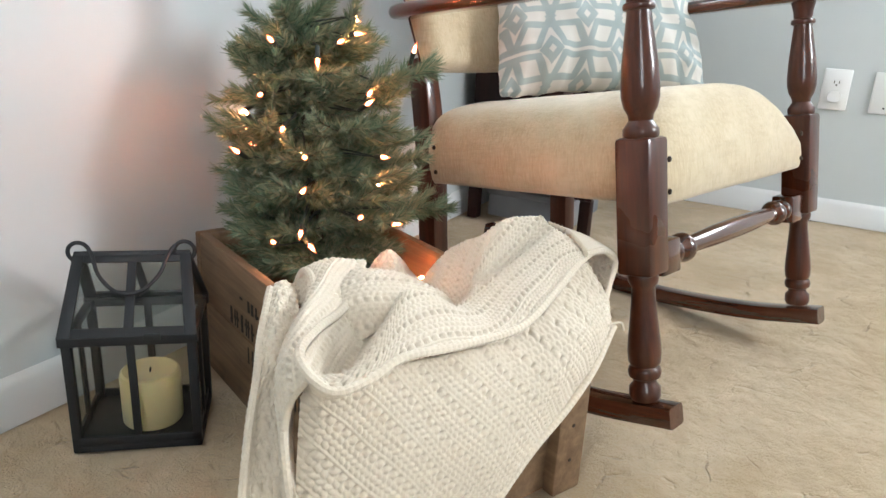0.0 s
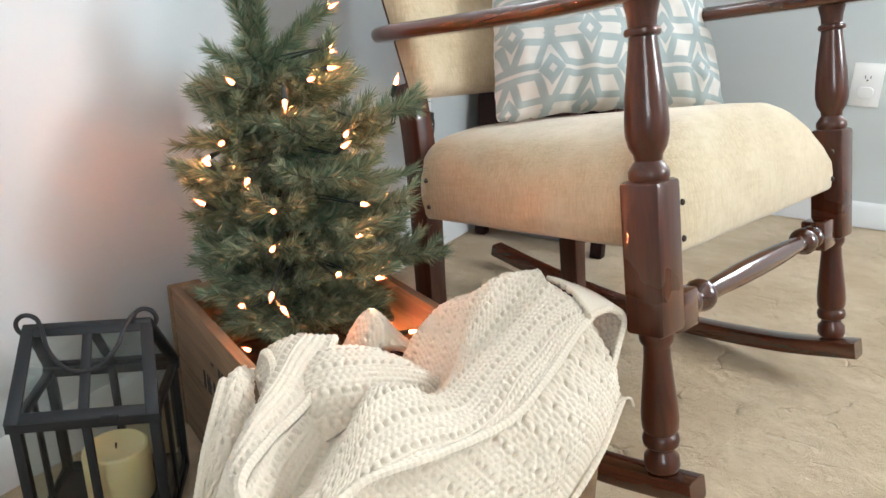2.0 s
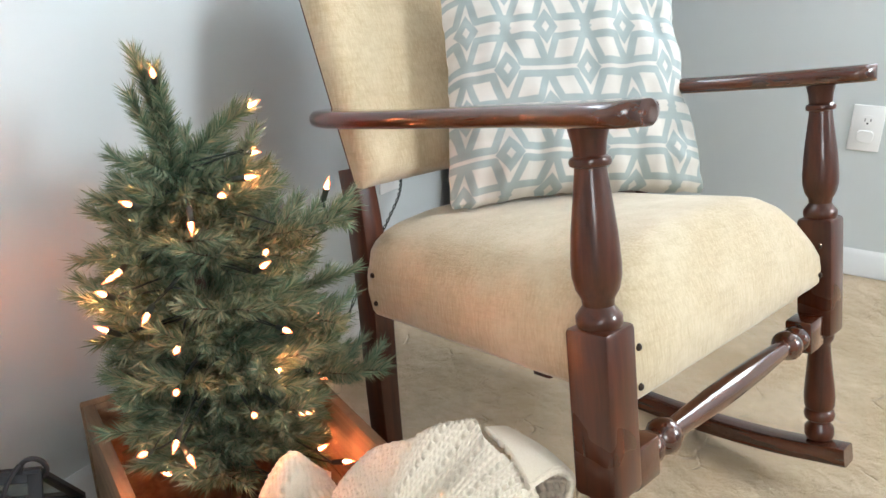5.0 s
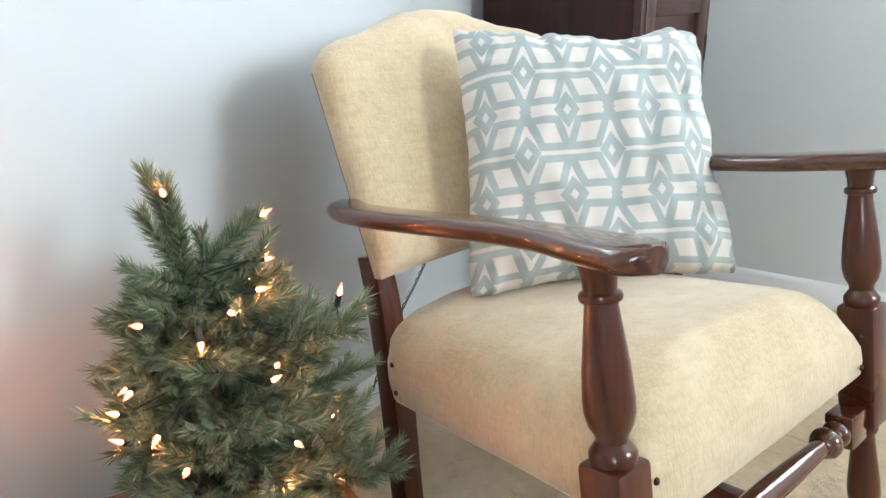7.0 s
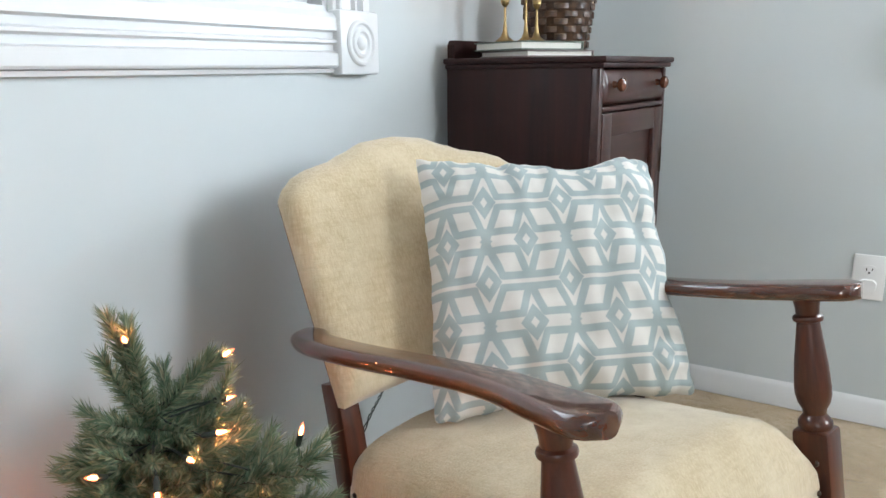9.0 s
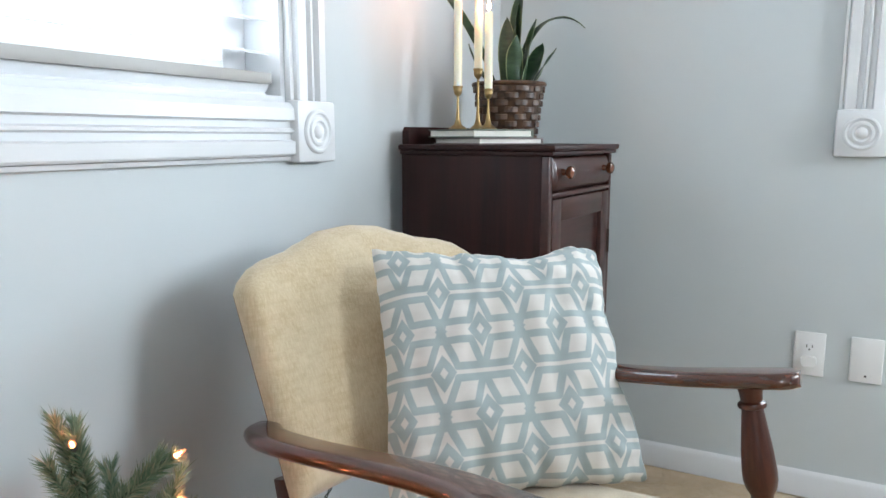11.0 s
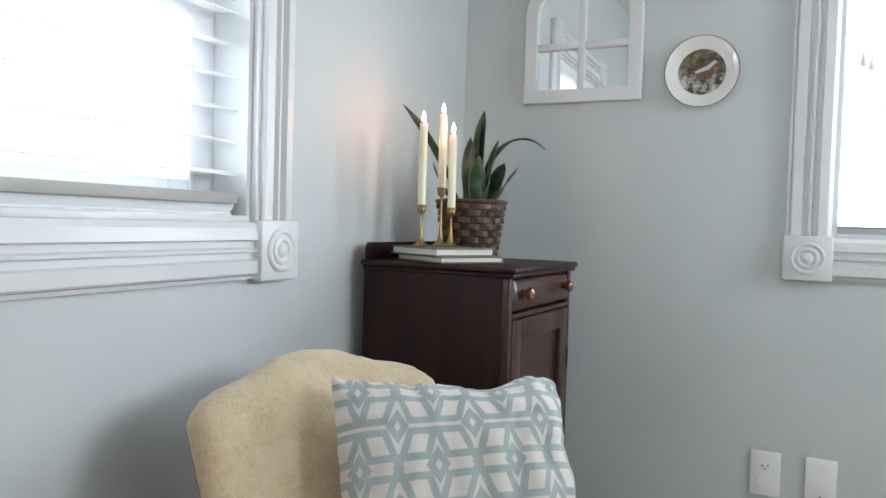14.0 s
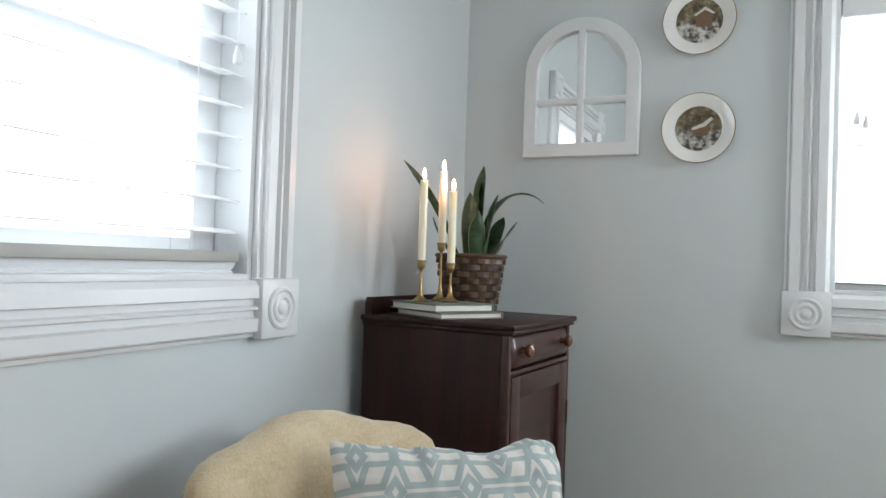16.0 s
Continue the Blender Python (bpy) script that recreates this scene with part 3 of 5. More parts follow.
def rocking_chair():
    ob = thing("rocking_chair", CHAIR, "antique mahogany rocking chair upholstered in tan chenille, on carpet", "chair")
    foot = [(0.019, 0), (0.0215, 0.006), (0.021, 0.018), (0.0155, 0.025), (0.0155, 0.029), (0.021, 0.033), (0.0225, 0.040), (0.021, 0.046), (0.0185, 0.049),
            (0.0215, 0.054), (0.0225, 0.068), (0.0215, 0.085), (0.0185, 0.115), (0.0158, 0.145), (0.0155, 0.158), (0.0195, 0.164), (0.0205, 0.171), (0.019, 0.176)]
    vase = [(0.021, 0.352), (0.0232, 0.358), (0.0232, 0.365), (0.019, 0.371), (0.0155, 0.376), (0.0165, 0.383), (0.0215, 0.392), (0.0245, 0.405), (0.0248, 0.418),
            (0.0228, 0.448), (0.0185, 0.484), (0.0158, 0.506), (0.0155, 0.511), (0.0195, 0.5125), (0.0205, 0.516), (0.0195, 0.5195), (0.0155, 0.522), (0.0165, 0.534), (0.0205, 0.550)]
    for s in (-1, 1):
        p = part("front_post", box(-0.0255, 0.0255, -0.0255, 0.0255, 0.175, 0.355, 0.006, seg=2), CHAIR_WOOD, ob, m=pose(s * 0.277 + (0.009 if s > 0 else 0), 0, 0, 0, 0.6, 0))
        part("turned_foot", lathe(foot, 24), CHAIR_WOOD, p)
        part("turned_spindle", lathe(vase, 24), CHAIR_WOOD, p)
        # arm: broad at the front, bowed out, ending against the back post
        line = catmull([(s * 0.288, -0.074, 0.559), (s * 0.272, 0.0, 0.560), (s * 0.253, 0.09, 0.562), (s * 0.250, 0.20, 0.565), (s * 0.258, 0.32, 0.570),
                        (s * 0.257, 0.42, 0.575), (s * 0.236, 0.478, 0.578)], 7)

        def arm(k):
            w = 0.062 - 0.016 * min(1, max(0, (k - 0.10) / 0.3)) + 0.010 * max(0, (k - 0.6) / 0.4)
            if k < 0.06:
                w *= math.sqrt(max(0.12, 1 - ((0.06 - k) / 0.064) ** 2))
            if k > 0.95:
                w *= math.sqrt(max(0.15, 1 - ((k - 0.95) / 0.052) ** 2))
            return rounded(w, 0.0235, min(0.0112, w * 0.42), 5)
        part("arm", sweep(line, arm), CHAIR_WOOD_Y, ob)
        # rocker
        rock = catmull([(0, -0.046, -0.0145), (0, 0.1, -0.0235), (0, 0.3, -0.013), (0, 0.5, 0.024), (0, 0.65, 0.064), (0, 0.765, 0.100)], 8)
        part("rocker", sweep(rock, lambda k: rounded(0.036, 0.030, 0.005, 2)), CHAIR_WOOD_Y, ob, m=pose(s * 0.277, 0, 0))
        # back post, straight below the seat and raked above it
        post = catmull([(s * 0.202, 0.482, 0.030), (s * 0.202, 0.476, 0.16), (s * 0.202, 0.466, 0.30), (s * 0.202, 0.466, 0.42), (s * 0.202, 0.474, 0.50)], 5)
        part("back_post", sweep(post, lambda k: rounded(0.032 + 0.006 * math.sin(k * 3), 0.044, 0.005, 2), up=(0, 1, 0)), CHAIR_WOOD, ob)
    # front rail: square ends, rings, a swelling bar between
    part("rail_block", box(-0.254, -0.205, -0.019, 0.019, 0.167, 0.215, 0.004), CHAIR_WOOD_X, ob)
    part("rail_block", box(0.205, 0.254, -0.019, 0.019, 0.167, 0.215, 0.004), CHAIR_WOOD_X, ob)
    half = [(0.012, 0.198), (0.018, 0.194), (0.0195, 0.188), (0.017, 0.182), (0.0125, 0.179), (0.0125, 0.174), (0.018, 0.170), (0.0215, 0.162), (0.0215, 0.156), (0.018, 0.148), (0.0122, 0.144), (0.0125, 0.134), (0.0158, 0.06), (0.0165, 0.0)]
    prof = [(r, -z) for r, z in half] + [(r, z) for r, z in reversed(half[:-1])]
    part("front_stretcher", lathe(prof, 20, m=pose(0, 0, 0.191, 0, 90, 0) @ Matrix.Diagonal((1, 1, 1.05, 1))), CHAIR_WOOD_X, ob)

    # seat: sprung and crowned, cloth wrapped down over the rails
    bm = bmesh.new()
    nx, ny = 40, 30
    top = []
    for j in range(ny + 1):
        q = j / ny
        y = -0.008 + 0.450 * q
        hw = 0.240 - 0.026 * q
        row = []
        for i in range(nx + 1):
            a = -1 + 2 * i / nx
            e = abs(a)
            z = 0.419 - (0.054 - 0.030 * q) * e ** 3.2 - 0.014 * e ** 14
            d = max(0, 1 - (y + 0.008) / 0.055)
            z -= 0.060 * d ** 2.6 * (1 - 0.55 * e ** 4)
            z += 0.0015 * noise.noise((a * 4, q * 5, 0))
            row.append((a * hw, y, z))
        top.append(row)
    vs = grid_faces(bm, top)
    ringv = [vs[0][i] for i in range(nx + 1)] + [vs[j][nx] for j in range(1, ny + 1)] + [vs[ny][i] for i in range(nx - 1, -1, -1)] + [vs[j][0] for j in range(ny - 1, 0, -1)]
    prev = ringv
    for dz, out in ((0.3, 0.010), (0.62, 0.012), (0.93, 0.009), (1.0, 0.004)):
        cur = []
        for v in ringv:
            o = v.co
            nrm = Vector((o.x * 1.0, (o.y - 0.2) * 1.0, 0)).normalized()
            zb = 0.262 + 0.045 * max(0.0, o.y) + 0.002 * noise.noise((o.x * 12, o.y * 12, 1))
            cur.append(bm.verts.new((o.x + nrm.x * out, o.y + nrm.y * out, o.z + (zb - o.z) * dz)))
        for k in range(len(cur)):
            bm.faces.new((prev[k], cur[k], cur[(k + 1) % len(cur)], prev[(k + 1) % len(cur)]))
        prev = cur
    bm.faces.new(prev)
    bmesh.ops.recalc_face_normals(bm, faces=bm.faces)
    me = mesh_of("seat", bm)
    me.set_sharp_from_angle(angle=radians(70))
    part("seat", me, FABRIC, ob, "crowned tan chenille seat")
    nail = [(0.0042, 0), (0.0042, 0.001), (0.003, 0.0028), (0.0008, 0.0036)]
    nm = mesh_of("nail", lathe(nail, 10))
    for z in (0.345, 0.302):
        part("nail", nm, NAIL, ob, m=pose(-0.2245, 0.432, z, 0, -90, 0))
        part("nail", nm, NAIL, ob, m=pose(0.2245, 0.432, z, 0, 90, 0))
        part("nail", nm, NAIL, ob, m=pose(0.236, -0.0185, z - 0.022, 90, 0, 0))
        part("nail", nm, NAIL, ob, m=pose(-0.236, -0.0185, z - 0.022, 90, 0, 0))

    # back: humped upholstered panel on a thin board
    def crest(x):
        a = abs(x)
        pts = ((0, 0.858), (0.050, 0.853), (0.095, 0.836), (0.125, 0.824), (0.160, 0.817), (0.190, 0.806), (0.212, 0.789), (0.224, 0.772))
        for (x0, z0), (x1, z1) in zip(pts, pts[1:]):
            if a <= x1:
                t = (a - x0) / (x1 - x0)
                t = t * t * (3 - 2 * t) * 0.5 + t * 0.5
                return z0 + (z1 - z0) * t
        return pts[-1][1]

    def panel(thick, inset, swell, bottom):
        bm = bmesh.new()
        n, k = 44, 26
        front, back = [], []
        for j in range(k + 1):
            q = j / k
            rf, rb = [], []
            for i in range(n + 1):
                a = -1 + 2 * i / n
                x = a * (0.248 - inset) * (0.985 + 0.03 * q) + 0.018
                zt = crest(a * 0.224) - inset
                z = bottom + (zt - bottom) * q
                yc = 0.440 + (z - 0.47) * 0.245 + 0.030 * (1 - a * a)
                edge = min(1 - abs(a), q * 0.9, (1 - q) * 0.9) * 8
                puff = swell * (1 - math.exp(-edge * 1.4))
                rf.append((x, yc - thick * (0.55 + 0.45 * min(1, edge * 3)) - puff, z))
                rb.append((x, yc, z))
            front.append(rf), back.append(rb)
        f, b = grid_faces(bm, front), grid_faces(bm, back)
        loop = [(0, i) for i in range(n + 1)] + [(j, n) for j in range(1, k + 1)] + [(k, i) for i in range(n - 1, -1, -1)] + [(j, 0) for j in range(k - 1, 0, -1)]
        for (j0, i0), (j1, i1) in zip(loop, loop[1:] + loop[:1]):
            bm.faces.new((f[j0][i0], b[j0][i0], b[j1][i1], f[j1][i1]))
        bmesh.ops.recalc_face_normals(bm, faces=bm.faces)
        me = mesh_of("backrest", bm)
        me.set_sharp_from_angle(angle=radians(60))
        return me
    part("backrest", panel(0.030, 0.0, 0.016, 0.474), FABRIC, ob, "hump-topped tan chenille back panel")
    part("back_board", panel(0.004, 0.004, 0.0, 0.478), CHAIR_WOOD, ob, m=pose(0, 0.009, 0))


rocking_chair()


def throw_pillow():
    xa, ya = Vector((0.303, 0.268, 0.0)).normalized(), Vector((-0.106, 0.142, 0.351))
    za = xa.cross(ya).normalized()
    ya = za.cross(xa)
    m = Matrix.Translation((0.486, -1.098, 0.624)) @ Matrix((xa, ya, za)).transposed().to_4x4()
    ob = thing("throw_pillow", m, "square cream throw pillow with grey-blue geometric print, on the chair", "pillow")
    n, w, h = 72, 0.402, 0.400
    for side, name, mat in ((1, "front_panel", PILLOW), (-1, "back_panel", PIPING)):
        bm = bmesh.new()
        uvl = bm.loops.layers.uv.new("UVMap")
        rows, uvs = [], {}
        for j in range(n + 1):
            b = -1 + 2 * j / n
            row = []
            for i in range(n + 1):
                a = -1 + 2 * i / n
                pull = 0.085
                x = a * w / 2 * (1 - pull * (1 - b * b) * abs(a) ** 3 * 0.9)
                y = b * h / 2 * (1 - pull * (1 - a * a) * abs(b) ** 3 * 1.2)
                t = max(0.0, (1 - a ** 4) * (1 - b ** 4)) ** 0.62
                z = 0.070 * t
                z += 0.012 * t * noise.noise((a * 2.6, b * 2.6, 4)) + 0.008 * noise.noise((a * 7, b * 3.5, 9)) * t ** 0.5 + 0.003 * noise.noise((a * 5, b * 12, 2)) * (t ** 0.5) * (1 - t * 0.5)
                y -= 0.016 * math.exp(-((a - 0.30) / 0.22) ** 2) * max(0, b) ** 5
                if a > 0:
                    z += 0.011 * math.sin(b * 11 + 1.0) * a ** 5 * (1 - b * b) * (t ** 0.3)
                # blunt corners, and puckers that run in from the seams
                c = (abs(a) * abs(b)) ** 7 * (0.3 if a < 0 < b else 1.0)
                x, y = x * (1 - 0.055 * c), y * (1 - 0.060 * c) - (0.008 * c if a > 0 and b > 0 else -0.006 * c if b > 0 else 0)
                x *= 1.012 - 0.028 * b
                eb, ea = max(0, (abs(b) - 0.45) / 0.55), max(0, (abs(a) - 0.45) / 0.55)
                pa = noise.noise((a * 6.5, b * 1.2, 17 + (b > 0))) + 0.6 * noise.noise((a * 13, b * 2, 23))
                pb = noise.noise((a * 1.2, b * 6.5, 31 + (a > 0))) + 0.6 * noise.noise((a * 2, b * 13, 37))
                z += (0.017 * pa * eb * (1 - eb) ** 0.4 + 0.015 * pb * ea * (1 - ea) ** 0.4) if t > 0 else 0
                z = max(z, 0.0)
                y += 0.0038 * math.copysign(1, b) * pa * eb ** 3
                x += 0.0024 * math.copysign(1, a) * pb * ea ** 3
                y -= 0.020 * ((1 - a) / 2) ** 1.5 * ((1 - b) / 2) ** 1.5
                x += 0.014 * ((1 + a) / 2) ** 2 * ((1 - b) / 2) ** 3
                y -= 0.012 * ((1 + a) / 2) * ((1 - b) / 2) ** 2
                row.append((x, y, side * z))
            rows.append(row)
        vs = grid_faces(bm, rows)
        for j in range(n + 1):
            for i in range(n + 1):
                uvs[vs[j][i]] = ((3.15 + 0.40 * (j / n) ** 2) * (i / n - 0.5) + 1.915, 3.33 * j / n - 0.06)
        for f in bm.faces:
            for l in f.loops:
                l[uvl].uv = uvs[l.vert]
        if side < 0:
            bmesh.ops.reverse_faces(bm, faces=bm.faces)
        part(name, bm, mat, ob)


throw_pillow()

# ---- cabinet and what stands on it ----
CX1, CY0, CY1, CTOP = 0.408, -0.678, -0.272, 0.962
CABINET = pose(CX1, CY0, 0, 0, 0, -3.4) @ pose(0.035 - CX1, -CY0, 0)


def cabinet():
    ob = thing("side_cabinet", CABINET, "narrow dark cherry cabinet with drawer and panelled door, in corner", "cabinet")
    d = CX1 - 0.035
    y0, y1 = CY0, CY1
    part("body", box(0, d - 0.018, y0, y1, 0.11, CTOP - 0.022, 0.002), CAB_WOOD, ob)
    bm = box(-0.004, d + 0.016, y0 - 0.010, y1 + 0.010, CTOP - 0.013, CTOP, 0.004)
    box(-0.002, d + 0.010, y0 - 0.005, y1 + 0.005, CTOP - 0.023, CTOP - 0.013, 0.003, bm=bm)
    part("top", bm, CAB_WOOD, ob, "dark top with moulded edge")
    rail = [(0, y0 + 0.004, 0), (0, y0 + 0.004, 0.030), (0, y0 + 0.012, 0.040), (0, y1 - 0.012, 0.040), (0, y1 - 0.004, 0.030), (0, y1 - 0.004, 0)]
    bm = bmesh.new()
    vs = grid_faces(bm, [[(x, y, z + CTOP) for _, y, z in rail] for x in (0.0, 0.018)], close_u=True)
    bm.faces.new(vs[0]), bm.faces.new(vs[1])
    bmesh.ops.recalc_face_normals(bm, faces=bm.faces)
    part("back_rail", bm, CAB_WOOD, ob)
    for y in (y0, y1 - 0.03):
        for x in (0.0, d - 0.032):
            part("leg", box(x, x + 0.03, y, y + 0.03, 0, 0.11, 0.002), CAB_WOOD, ob)
    fx = d - 0.018
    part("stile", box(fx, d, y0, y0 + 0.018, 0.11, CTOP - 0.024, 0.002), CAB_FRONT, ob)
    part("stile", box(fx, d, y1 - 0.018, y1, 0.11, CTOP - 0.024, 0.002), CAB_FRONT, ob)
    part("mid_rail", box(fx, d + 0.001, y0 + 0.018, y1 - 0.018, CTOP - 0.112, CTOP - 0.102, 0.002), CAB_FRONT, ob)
    # drawer front, rounded over towards its sides and foot
    bm = bmesh.new()
    prof = [(0, -0.100), (0.010, -0.098), (0.019, -0.089), (0.021, -0.074), (0.018, -0.053), (0.012, -0.034), (0.008, -0.028), (0, -0.026)]
    rows = []
    for k, f in ((0, 0), (0.0, 0.5), (0.02, 0.85), (0.05, 1), (0.95, 1), (0.98, 0.85), (1, 0.5), (1, 0)):
        y = y0 + 0.020 + (y1 - y0 - 0.040) * k
        rows.append([(fx + 0.004 + p * f, y, CTOP + z) for p, z in prof])
    vs = grid_faces(bm, rows)
    bm.faces.new(vs[0]), bm.faces.new(vs[-1])
    bmesh.ops.recalc_face_normals(bm, faces=bm.faces)
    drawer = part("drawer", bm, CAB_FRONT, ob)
    kn = mesh_of("knob", lathe([(0.008, 0), (0.007, 0.006), (0.006, 0.010), (0.012, 0.014), (0.0145, 0.019), (0.0135, 0.025), (0.007, 0.029), (0.001, 0.030)], 18))
    for y in (y0 + 0.062, y1 - 0.080):
        part("knob", kn, KNOB_WOOD, drawer, "turned wooden knob", m=pose(fx + 0.021, y, CTOP - 0.058, 0, 90, 0))
    # door: frame and sunk panel
    a, b, z0, z1 = y0 + 0.020, y1 - 0.020, 0.13, CTOP - 0.116
    bm = box(fx, d + 0.002, a, a + 0.05, z0, z1, 0.003)
    box(fx, d + 0.002, b - 0.05, b, z0, z1, 0.003, bm=bm)
    box(fx, d + 0.0015, a + 0.05, b - 0.05, z1 - 0.05, z1, 0.003, bm=bm)
    box(fx, d + 0.0015, a + 0.05, b - 0.05, z0, z0 + 0.05, 0.003, bm=bm)
    door = part("door", bm, CAB_FRONT, ob)
    part("panel", box(fx, d - 0.010, a + 0.046, b - 0.046, z0 + 0.046, z1 - 0.046), CAB_FRONT, door)
    part("hinge", tube([(d + 0.002, b + 0.002, z1 - 0.16), (d + 0.002, b + 0.002, z1 - 0.10)], 0.004, 8, up=(0, 1, 0)), NAIL, door)


cabinet()


def book(m, w, d, h, cover, label):
    ob = thing("book", m, label, "book", "books on the cabinet")
    part("cover", box(0, w, 0, d, 0, 0.003, 0.0008), cover, ob)
    part("cover", box(0, w, 0, d, h - 0.003, h, 0.0008), cover, ob)
    part("spine", box(w - 0.0005, w + 0.003, 0, d, 0, h, 0.001), cover, ob)
    part("page_block", box(0.004, w - 0.001, 0.004, d - 0.004, 0.003, h - 0.003), PAPER, ob)


book(pose(0.246, -0.676, CTOP + 0.0005, 0, 0, 61), 0.18, 0.185, 0.0145, COVER_B, "closed taupe hardback book lying on the cabinet")
book(pose(0.235, -0.682, CTOP + 0.0155, 0, 0, 63), 0.172, 0.176, 0.0185, COVER_A, "closed sage green hardback book with pale page_block")
BOOK_TOP = CTOP + 0.0345


def candle(x, y, stem, tall, label):
    ob = thing("candlestick", pose(x, y, BOOK_TOP), label, "candlestick", "brass candlesticks")
    foot = [(0.021, 0), (0.0215, 0.002), (0.018, 0.004), (0.0090, 0.011), (0.0054, 0.022), (0.0034, 0.04), (0.0027, stem * 0.6), (0.0027, stem - 0.024),
            (0.0055, stem - 0.021), (0.0088, stem - 0.017), (0.0100, stem - 0.006), (0.0118, stem - 0.002), (0.0116, stem), (0.010, stem), (0.010, stem - 0.012), (0.001, stem - 0.012)]
    part("stick", lathe(foot, 24), BRASS, ob)
    bm = bmesh.new()
    seg = 20
    rows = []
    for k, (r, z) in enumerate([(0.0095, stem - 0.011), (0.0098, stem + tall * 0.3), (0.0094, stem + tall * 0.9), (0.0092, stem + tall), (0.0075, stem + tall + 0.001), (0.004, stem + tall - 0.003), (0.0005, stem + tall - 0.004)]):
        rows.append([(r * math.cos(2 * math.pi * j / seg), r * math.sin(2 * math.pi * j / seg), z + (0.002 * math.sin(j * 0.9 + x * 50) if k in (3, 4) else 0)) for j in range(seg)])
    vs = grid_faces(bm, rows, close_u=True)
    bm.faces.new(vs[0])
    bmesh.ops.recalc_face_normals(bm, faces=bm.faces)
    c = part("taper", bm, IVORY, ob, "ivory taper candle, alight")
    part("wick", tube([(0, 0, stem + tall - 0.005), (0.0006, 0, stem + tall + 0.009)], 0.0007, 6, up=(0, 1, 0)), WICK, c)
    part("flame", lathe([(0.0006, 0.0), (0.0030, 0.004), (0.0041, 0.008), (0.0034, 0.014), (0.0016, 0.020), (0.0003, 0.025)], 14, m=pose(0, 0, stem + tall + 0.005)), FLAME, c, "small yellow flame")


candle(0.164, -0.618, 0.097, 0.186, "short brass candlestick with lit ivory taper, on books")
candle(0.178, -0.540, 0.141, 0.172, "tall brass candlestick with lit ivory taper, on books")
candle(0.212, -0.556, 0.093, 0.170, "short brass candlestick with dripping lit ivory taper")


